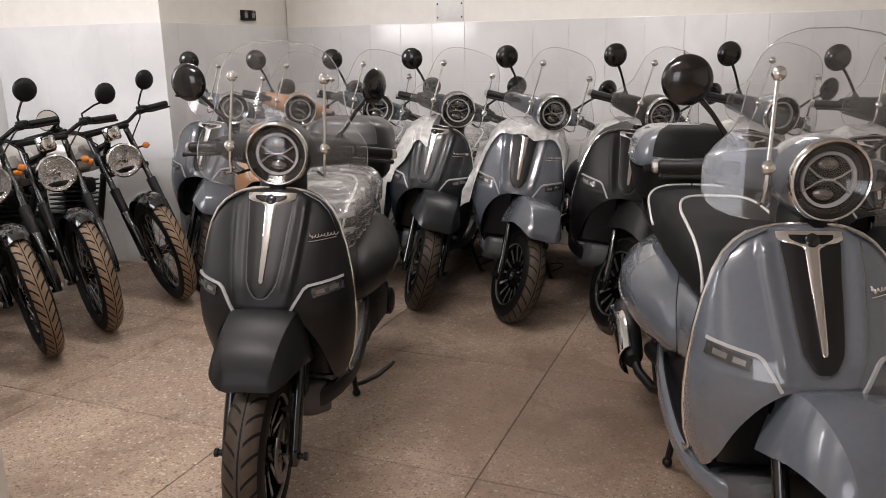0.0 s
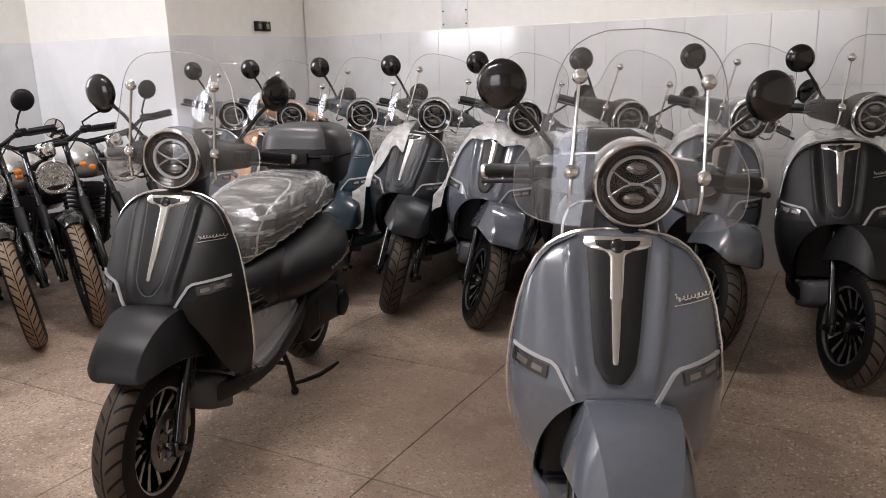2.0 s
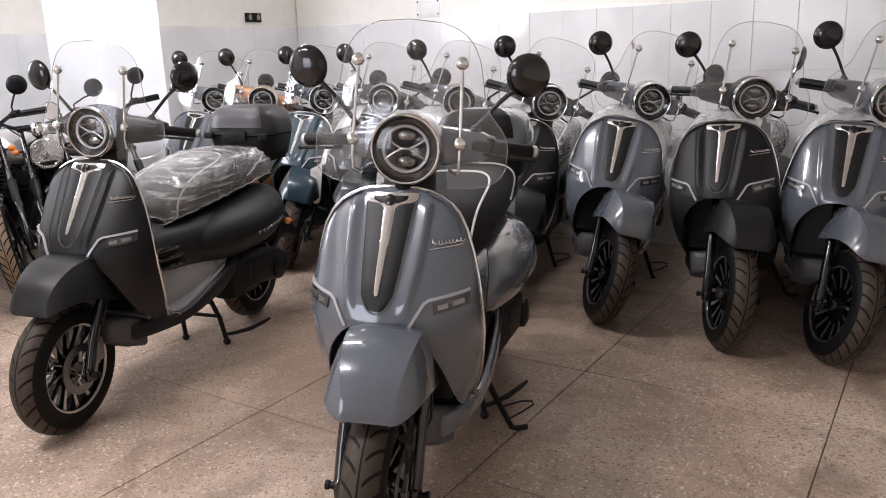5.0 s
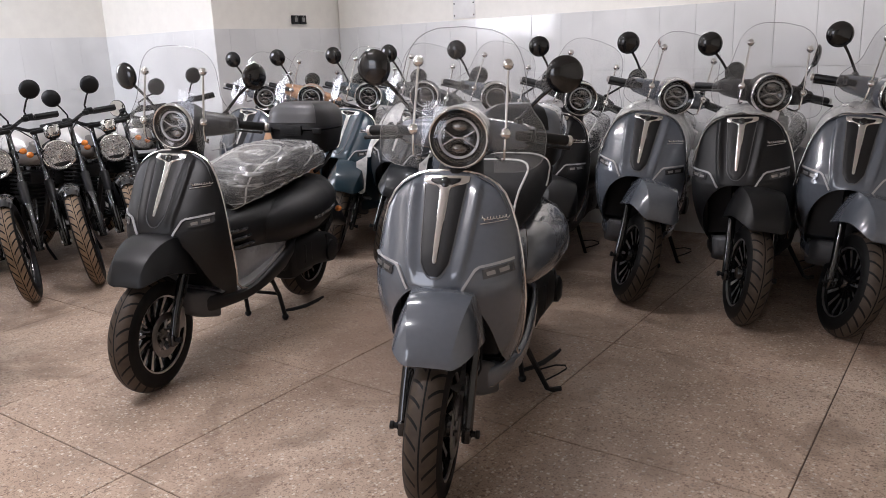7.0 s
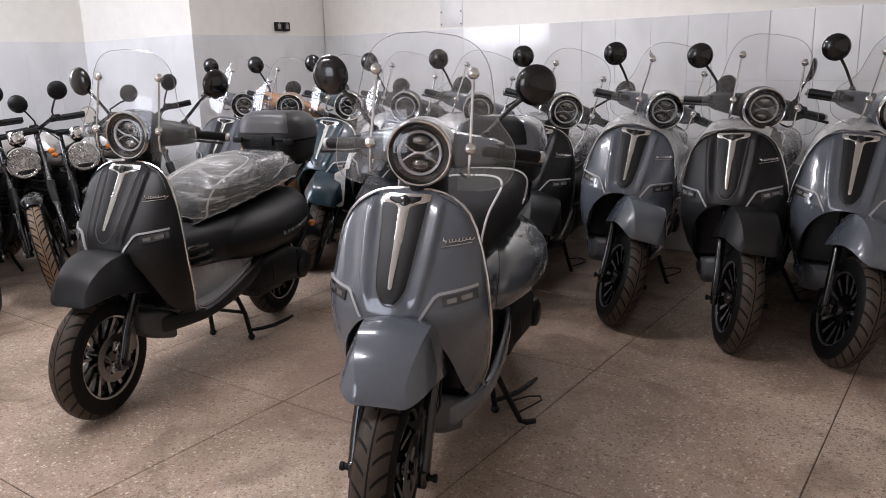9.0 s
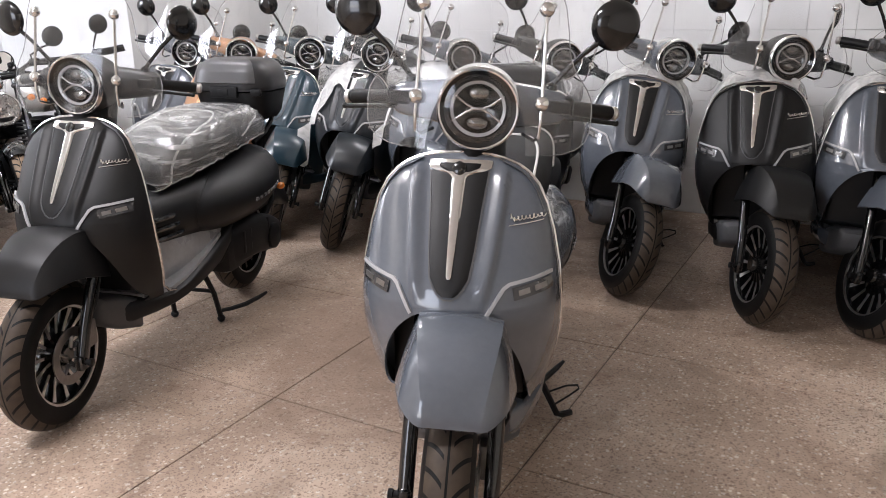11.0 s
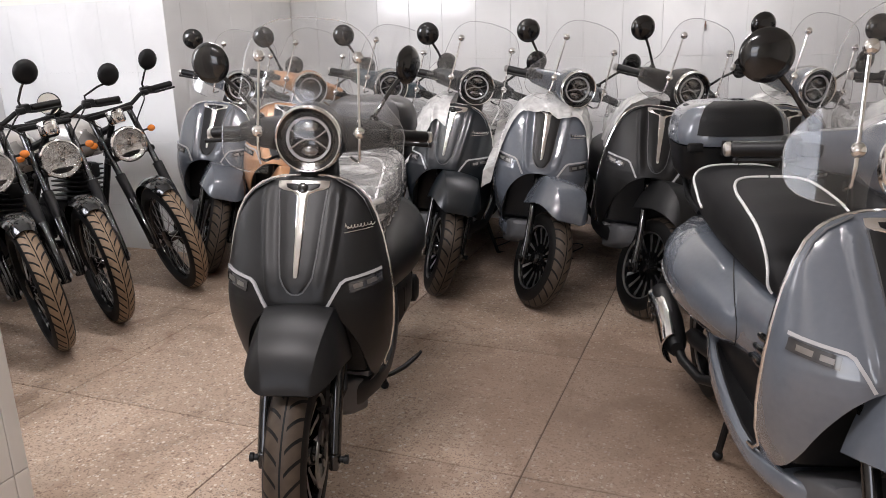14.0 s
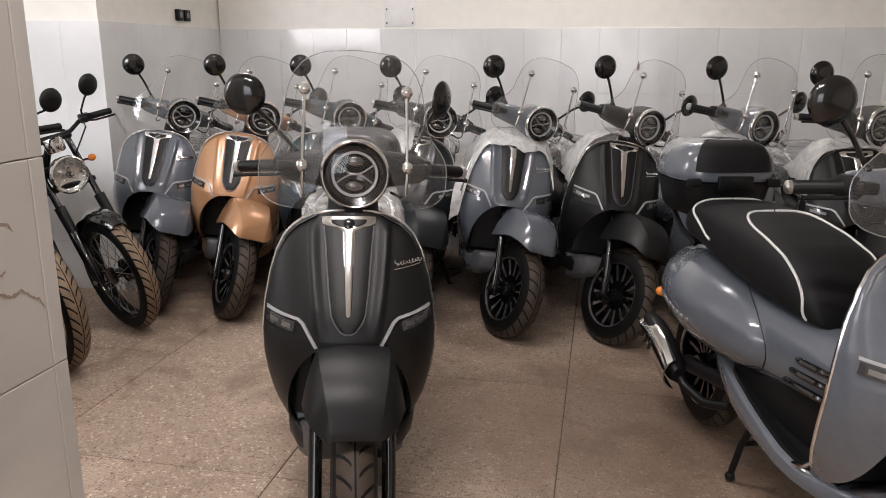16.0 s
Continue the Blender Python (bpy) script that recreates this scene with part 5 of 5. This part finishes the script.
def motorcycle(m, tank, label, steer, mirrors=None):
    root = thing("motorcycle", m, label, "motorcycle", "parked motorcycles")
    at, axis = Vector((0, -0.10, 0)), Vector((0, math.tan(radians(27)), 1)).normalized()
    sm = Matrix.Translation(at) @ Matrix.Rotation(radians(steer), 4, axis) @ Matrix.Translation(-at)
    for nm, mm in (("front_wheel", sm @ pose(0, 0, MR)), ("rear_wheel", pose(0, 1.34, MR))):
        w = part(nm, make_moto_rim, M_GLOSS_BLACK, root, at=mm, key="moto_rim")
        part("tyre", lambda: make_tyre(MR, 0.047, 0.232, 64), M_MOTO_TYRE, w, "knobbly tyre with a tan dusty tread", key="moto_tyre")
        part("spokes", make_spokes, M_STEEL, w, "wire spokes")
    for sg in (1, -1):
        lg = part("fork_leg", lambda: Shape().tube([(0, 0.372, 0.952), (0, 0.235, 0.72), (0, 0.135, 0.545), (0, 0.125, 0.53), (0, 0.04, 0.37), (0, 0.008, 0.305), (0, 0.004, 0.275)], [0.016, 0.016, 0.016, 0.026, 0.027, 0.027, 0.022], 12), M_GLOSS_BLACK, root, at=sm @ pose(sg * 0.104, 0, 0), key="moto_fork")
        part("gaiter", make_gaiter, M_PLASTIC, lg, "ribbed rubber gaiter")
        part("axle_nut", lambda: Shape().lathe([(0.012, -0.03), (0.012, 0.03), (0, 0.032)], at=(0, 0.003, 0.30), axis=(1, 0, 0), n=8), M_STEEL, lg, key="moto_nut")
        ind = part("turn_signal", lambda sg=sg: Shape().tube([(sg * 0.10, 0.29, 0.815), (sg * 0.14, 0.275, 0.818)], 0.006, 6), M_PLASTIC, root, at=sm, key=f"moto_ind_stem{sg}")
        part("orange_lens", lambda sg=sg: Shape().ball((sg * 0.158, 0.272, 0.819), (0.021, 0.018, 0.018), 14, 10), M_ORANGE_LENS, ind, "orange lens", key=f"moto_ind{sg}")
        part("grip", lambda sg=sg: Shape().tube([(sg * 0.27, 0.40, 0.991), (sg * 0.395, 0.427, 0.985)], 0.017, 12), M_PLASTIC, root, at=sm, key=f"moto_grip{sg}")
        part("lever", lambda sg=sg: Shape().tube([(sg * 0.22, 0.365, 0.985), (sg * 0.27, 0.345, 0.978), (sg * 0.39, 0.375, 0.972)], 0.006, 6).box((sg * 0.235, 0.392, 0.995), (0.055, 0.045, 0.04), 0.008).box((sg * 0.215, 0.365, 0.99), (0.04, 0.03, 0.03), 0.006), M_PLASTIC, root, at=sm, key=f"moto_lever{sg}")
        dx, dz, spin = (mirrors or {}).get(sg, (0.0, 0.0, 0.0))
        mi = part("mirror", lambda sg=sg: Shape().tube([(sg * 0.225, 0.385, 1.0), (sg * 0.222, 0.38, 1.035), (sg * (0.25 + dx * 0.6), 0.37, 1.09 + dz * 0.6), (sg * (0.268 + dx), 0.365, 1.115 + dz)], 0.0055, 6), M_GLOSS_BLACK, root, at=sm, key=f"moto_mirror{sg}{dx}")
        hm = pose(sg * (0.288 + dx), 0.36, 1.152 + dz, 10, 0, sg * 12 + spin)
        part("mirror_head", make_mirror_head, M_PLASTIC, mi, "round black mirror", at=hm)
        part("mirror_glass", make_mirror_glass, M_MIRROR, mi, at=hm)
        part("cable", lambda sg=sg: Shape().tube([(sg * 0.21, 0.365, 0.985), (sg * 0.17, 0.27, 0.975), (sg * 0.10, 0.25, 0.90), (sg * 0.08, 0.36, 0.78), (sg * 0.06, 0.5, 0.70)], 0.004, 6), M_PLASTIC, root, at=sm, key=f"moto_cable{sg}")
    part("front_fender", make_moto_fender, M_GLOSS_BLACK, root, at=sm, key="moto_fender")
    part("yoke", lambda: Shape().box((0, 0.255, 0.725), (0.265, 0.05, 0.03), 0.01).box((0, 0.365, 0.94), (0.25, 0.06, 0.025), 0.01).box((0, 0.31, 0.80), (0.25, 0.02, 0.05), 0.006), M_PLASTIC, root, at=sm)
    hl = part("headlamp", lambda: Shape().lathe([(0.085, -0.262), (0.09, -0.275), (0.085, -0.31), (0.06, -0.345), (0.0, -0.36)], at=(0, -0.045, 0.785), axis=(0, -1, 0), n=30, cap=False), M_GLOSS_BLACK, root, "round chrome headlamp with a clear lens", at=sm, key="moto_bowl")
    part("lamp_ring", lambda: Shape().ring([(0.083, -0.258), (0.087, -0.252), (0.094, -0.256), (0.095, -0.268), (0.086, -0.272)], at=(0, -0.045, 0.785), axis=(0, -1, 0), n=36), M_CHROME, hl, key="moto_ring")
    part("reflector", lambda: Shape().lathe([(0.085, -0.262), (0.07, -0.278), (0.04, -0.295), (0.012, -0.30), (0.012, -0.275), (0.0, -0.272)], at=(0, -0.045, 0.785), axis=(0, -1, 0), n=30, cap=False), M_REFLECTOR, hl, key="moto_reflector")
    part("lens", lambda: Shape().lathe([(0.086, -0.258), (0.06, -0.246), (0.03, -0.241), (0.0, -0.24)], at=(0, -0.045, 0.785), axis=(0, -1, 0), n=30, cap=False), M_GLASS, hl, key="moto_lens")
    part("bulb_cap", lambda: Shape().lathe([(0.0, 0.03), (0.013, 0.028), (0.016, 0.015), (0.016, 0.0), (0, 0)], at=(0, 0.222, 0.785), axis=(0, -1, 0), n=16), M_CHROME, hl)
    gg = part("gauge", lambda: Shape().lathe([(0.036, 0), (0.046, 0.012), (0.048, 0.06), (0.044, 0.07), (0.0, 0.07)], at=(0, 0.275, 0.89), axis=(0, 0.3, 0.95), n=26), M_CHROME, root, "chrome instrument cup", at=sm)
    part("dial", lambda: Shape().lathe([(0.042, 0.0705), (0.042, 0.0725), (0, 0.0725)], at=(0, 0.275, 0.89), axis=(0, 0.3, 0.95), n=24), M_GLOSS_BLACK, gg, at=None)
    part("handlebar", make_moto_bar, M_PLASTIC, root, at=sm)
    tk = part("tank", make_tank, tank, root, "silver fuel tank")
    part("fuel_cap", lambda: Shape().lathe([(0.035, 0), (0.035, 0.012), (0.02, 0.018), (0, 0.018)], at=(0, 0.68, 0.915), n=20), M_CHROME, tk)
    part("tank_stripe", lambda: Shape().box((0, 0.70, 0.9205), (0.05, 0.2, 0.004), 0.001), M_GLOSS_BLACK, tk)
    part("saddle", make_moto_seat, M_SEAT, root)
    eg = part("engine", make_moto_engine, M_ENGINE, root, key="moto_engine")
    for k in range(9):
        part("cooling_fin", lambda: Shape().box((0, 0, 0), (0.19, 0.20, 0.008), 0.002, segments=1), M_ENGINE, eg, at=pose(0, 0.65, 0.44 + 0.026 * k))
    part("chassis", make_moto_chassis, M_PLASTIC, root)
    part("side_cover", lambda: Shape().loft([section(w, zb, zt, y, 16, 0.6) for y, w, zb, zt in ((0.98, 0.10, 0.50, 0.68), (1.05, 0.135, 0.46, 0.70), (1.2, 0.13, 0.50, 0.72), (1.3, 0.10, 0.58, 0.72))]), M_GLOSS_BLACK, root)
    part("exhaust", lambda: Shape().tube([(-0.05, 0.55, 0.48), (-0.07, 0.48, 0.36), (-0.11, 0.55, 0.24), (-0.14, 0.8, 0.20), (-0.17, 1.05, 0.24), (-0.18, 1.5, 0.36)], [0.02, 0.02, 0.02, 0.022, 0.04, 0.042], 12), M_GLOSS_BLACK, root)
    part("rear_fender", lambda: Shape().slab(lambda u, v: Vector((0.07 * (2 * u - 1), 1.34 + 0.35 * math.cos(radians(120 - 130 * v)), MR + 0.37 * math.sin(radians(120 - 130 * v)) - 0.03 * (2 * u - 1) ** 2)), lambda u, v: Vector((0.068 * (2 * u - 1), 1.34 + 0.345 * math.cos(radians(120 - 130 * v)), MR + 0.365 * math.sin(radians(120 - 130 * v)) - 0.03 * (2 * u - 1) ** 2)), 8, 20), M_GLOSS_BLACK, root)
    part("side_stand", lambda: Shape().tube([(0.11, 0.78, 0.22), (0.16, 0.80, 0.12), (0.235, 0.82, 0.012)], 0.010, 8).tube([(0.22, 0.80, 0.012), (0.26, 0.86, 0.012)], 0.011, 8), M_PLASTIC, root, key="moto_stand")
    return root


# ---- plastic film ----
def crumple(p, amount, seed, scale=16.0):
    q = Vector(p) * scale + Vector((seed * 7.3, seed * 3.1, seed))
    n1 = noise.noise(q)
    n2 = 1 - abs(noise.noise(q * 2.1)) * 2
    return amount * (0.6 * n1 + 0.5 * n2)


def seat_film(m, seed, label):
    """A crumpled film bag over a seat."""
    root = thing("seat_cover", m, label, "plastic cover", "plastic seat covers")

    def f(u, v, inset=0.0):
        y = float(np.interp(u, [0, 0.12, 0.85, 1], [0.517, 0.58, 1.30, 1.383]))
        a = -0.42 + (math.pi + 0.84) * v
        p = seat_at(y, a, 0.007)
        g = crumple(p, 0.010, seed, 6.0) + crumple(p, 0.004, seed + 3, 19.0)
        fold = 0.0062 * math.sin(y * 120 - 70 * p.z + seed + 9 * noise.noise(p * 6)) * (0.2 + 0.8 * abs(math.cos(a))) * (0.5 + noise.noise(p * 9 + Vector((seed, 0, 0))))
        nrm = Vector((math.cos(a), 0, math.sin(a)))
        return p + nrm * (max(-0.0055, g + fold) - inset)
    part("film", lambda: Shape().slab(f, lambda u, v: f(u, v, 0.0008), 130, 60), M_BAG, root, key=f"seat_film{seed}")
    part("hem", lambda: Shape().tube([f(k / 60, 0.0) for k in range(61)] + [f(1 - k / 60, 1.0) for k in range(61)], 0.0028, 6, closed=True), M_FILM, root, "gathered hem of the bag", key=f"hem{seed}")
    return root


RIM = [(w, z) for z, w in reversed(S_W) if z > 0.6]


def rim_at(x):
    """A point on the shield's rounded top edge."""
    z = table(min(abs(x), 0.235), RIM)
    return Vector((x, table(z, S_Y) + table(z, S_D), z))


def top_film(m, seed, x0, x1, hang, label):
    """A loose film sheet tucked behind a shield's rim and laid over the front of the seat; hang: how far it falls over the rim."""
    root = thing("film_sheet", m, label, "plastic film", "loose plastic film")

    def f(u, v, inset=0.0):
        x = x0 + (x1 - x0) * u
        e = rim_at(x)
        out = max(0.0, abs(x) - 0.225)
        split = 0.3 if hang else 0.0
        if v < split:
            t = 1 - v / split
            d = hang * t * (0.75 + 0.9 * noise.noise(Vector((x * 11, seed * 3.7, 0))) + 0.9 * max(0.0, -x - 0.10) / 0.15)
            p = shield_skin(max(-0.2, min(0.2, x)), max(0.62, e.z - d), 0.010)
            p = Vector((x, p.y - 0.2 * out, p.z))
            if out:
                p.z = e.z - d - 0.6 * out
        else:
            t = (v - split) / (1 - split)
            p = e + Vector((0, 0.012 + 0.34 * t, 0.012 + 0.035 * math.sin(t * 3.1) - (e.z - 0.80) * t * t - 0.5 * out))
        g = crumple(p, 0.040, seed, 6.0) + crumple(p, 0.008, seed + 2, 19.0)
        k = 0.35 if v < split else 1.0
        return p + Vector((0.3 * g * k, -abs(g) * 0.5 * k - 0.004, abs(g) * k * 0.9 + 0.004 - inset))
    part("film", lambda: Shape().slab(f, lambda u, v: f(u, v, 0.0008), 56, 44), M_FILM, root, key=f"top_film{seed}")
    return root


# ---- the two scooters standing in front ----
BLACK_AT = pose(-1.222, 1.681, 0.001, 0, 1.15, 16.9)
GREY_AT = pose(0.217, 1.619, 0.001, 0, 0.9, 18.1)
scooter(BLACK_AT, M_BLACK_PAINT, "matte black retro scooter on its stand with a clear windscreen", 3.3, True, M_BLACK_PAINT, "scooters standing in front", swing=50, propped=False)
seat_film(BLACK_AT, 1, "crumpled milky film bag on the black scooter's seat")
scooter(GREY_AT, M_GREY_PAINT, "glossy grey retro scooter on its stand with a clear windscreen", 7.4, True, M_GREY_PAINT, "scooters standing in front")

# ---- the row along the back wall ----
ROW = [
    (-3.039, 3.587, 15.3, 5.9, 27.6, M_GREY_PAINT, "glossy grey scooter", None),
    (-2.575, 3.557, 14.9, 7.5, 25.6, M_ORANGE_PAINT, "copper orange scooter", None),
    (-2.112, 3.653, 10.9, 5.7, 25.7, M_BLUE_PAINT, "dark teal scooter", None),
    (-1.626, 3.618, 6.6, 6.2, 22.4, M_NAVY_PAINT, "blue-black scooter", (-0.30, -0.02, 0.13)),
    (-1.120, 3.600, 10.9, 7.3, 27.1, M_GREY_PAINT, "glossy grey scooter", (-0.28, 0.22, 0.055)),
    (-0.603, 3.608, 14.1, 9.7, 25.2, M_BLACK_PAINT, "matte black scooter", (-0.235, 0.02, 0.0)),
    (-0.034, 3.630, 12.4, 6.8, 25.6, M_GREY_PAINT, "glossy grey scooter", (-0.225, 0.225, 0.008)),
    (0.571, 3.556, 4.0, -2.5, 26.2, M_BLACK_PAINT, "matte black scooter", (-0.225, 0.15, 0.006)),
    (0.968, 3.615, 4.4, 4.1, 27.3, M_GREY_PAINT, "glossy grey scooter", (-0.235, 0.23, 0.012)),
    (1.47, 3.62, 6.0, 4.0, 26.0, M_BLACK_PAINT, "matte black scooter", (-0.225, 0.22, 0.01)),
]
for i, (x, y, turn, lean, steer, paint, words, film) in enumerate(ROW):
    m = pose(x, y, 0.002 + 0.0008 * abs(lean), 0, lean, turn)
    scooter(m, paint, words + " leaning in the row before the tiled wall", steer, False, None, "row of scooters by the wall", swing=62 if i == 7 else 0)
    seat_film(m, 2 + i % 3, "milky film bag on a scooter's seat")
    if film:
        top_film(m, 20 + i, *film, "loose milky film over the scooter's shield")

# ---- the motorcycles by the side wall ----
for y, steer, lean, mirrors in ((2.02, -34, 8, None), (2.42, -34, 7, None), (2.765, -33, 9, {1: (0.07, -0.035, 0)}), (3.305, -30, 2, {-1: (-0.02, -0.085, 165)})):
    motorcycle(pose(-2.94, y, 0.0, 0, lean, 90), M_TANK, "black roadster motorcycle with a silver tank and round headlamp", steer, mirrors)

# ---- floor slabs and wall tiles ----
def slab_mesh(w, h, d, name, gap):
    key = (name, round(w, 3), round(h, 3), gap)
    if key not in MESHES:
        s = Shape()
        a, b = w / 2 - gap / 2, h / 2 - gap / 2
        e = 0.0015 if gap > 0.001 else 0.0005
        ring = lambda k, z: [(-a + k, -b + k, z), (a - k, -b + k, z), (a - k, b - k, z), (-a + k, b - k, z)]
        s.loft([ring(0, -d), ring(0, -e), ring(e, 0)])
        MESHES[key] = s.mesh(name, 20)
    return MESHES[key]


def piece(name, me, material, parent, m):
    ob = new(name, me)
    if me.materials[0] is None:
        me.materials[0] = material
    ob.parent = parent
    ob.matrix_basis = m
    return ob


def cuts(a, b, at, step):
    k = math.ceil((a - at) / step + 1e-6)
    out = [a]
    while at + k * step < b - 1e-6:
        if at + k * step - out[-1] > 0.02:
            out.append(at + k * step)
        k += 1
    return out + [b]


PITCH = 0.914
xs, ys = cuts(XW, XE, -0.714, PITCH), cuts(YS, YN, 2.126, PITCH)
for x0, x1 in zip(xs, xs[1:]):
    for y0, y1 in zip(ys, ys[1:]):
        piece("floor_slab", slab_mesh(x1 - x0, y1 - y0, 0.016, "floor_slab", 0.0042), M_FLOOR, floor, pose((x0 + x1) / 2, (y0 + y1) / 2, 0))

ZS = [0.0, 0.285, 0.70, 1.115, DADO]


def tile_wall(parent, a, b, start, step, place, material, zs, gap=0.0018):
    cs = cuts(a, b, start, step)
    for c0, c1 in zip(cs, cs[1:]):
        for z0, z1 in zip(zs, zs[1:]):
            piece("wall_tile", slab_mesh(c1 - c0, z1 - z0, SET + 0.001, "wall_tile", gap), material, parent, place((c0 + c1) / 2, (z0 + z1) / 2))


tile_wall(wall_north, PILX + 0.001, XE, -0.915, 0.2445, lambda c, z: pose(c, YN, z, 90), M_TILE, ZS)
tile_wall(wall_pillar, XW, PILX, PILX, 0.2445, lambda c, z: pose(c, PILY, z, 90), M_TILE, ZS, 0.0008)
tile_wall(wall_pillar, PILY, YN, YN, 0.2445, lambda c, z: pose(PILX, c, z, 90, 0, 90), M_TILE, ZS, 0.0008)
tile_wall(wall_west, 1.2, PILY, PILY, 0.2445, lambda c, z: pose(XW, c, z, 90, 0, 90), M_TILE, ZS, 0.0008)
PZ = [0.0, 0.023, 0.408, 0.793, 1.178, 1.563, 1.948, 2.333, 2.718, TOP]
tile_wall(wall_pier, 0.62, 1.2, 1.162, 0.27, lambda c, z: pose(-1.6, c, z, 90, 0, 90), M_PIER_TILE, PZ)
tile_wall(wall_pier, -2.0, -1.6, -1.6, 0.27, lambda c, z: pose(c, 1.2, z, -90), M_PIER_TILE, PZ)

# chipped glaze on the pier's edge tiles
def make_chip(pts, seed):
    rnd = random.Random(seed)
    up, dn = [], []
    for (y0, z0), (y1, z1) in zip(pts, pts[1:]):
        for k in range(6):
            y, z = y0 + (y1 - y0) * k / 6, z0 + (z1 - z0) * k / 6
            up.append((y, z + rnd.uniform(0.0004, 0.0045)))
            dn.append((y, z - rnd.uniform(0.0004, 0.004)))
    return Shape().slab(lambda u, v: Vector((0.0007, *(up if v > 0.5 else dn)[round(u * (len(up) - 1))])), lambda u, v: Vector((-0.0005, *(up if v > 0.5 else dn)[round(u * (len(up) - 1))])), len(up) - 1, 1)


M_CHIP = surface("brown_chipped_glaze", (0.30, 0.23, 0.18), 0.9, vary=0.3, grain=200)
for k, pts in enumerate((((1.03, 0.972), (1.058, 0.963), (1.08, 0.951), (1.105, 0.956), (1.132, 0.936), (1.145, 0.928), (1.158, 0.905)), ((1.03, 0.996), (1.063, 0.993), (1.078, 1.0)), ((1.07, 1.08), (1.095, 1.075), (1.105, 1.06)))):
    part("chip", lambda: make_chip(pts, k), M_CHIP, wall_pier, at=pose(-1.6, 0, 0), key=f"chip{k}")
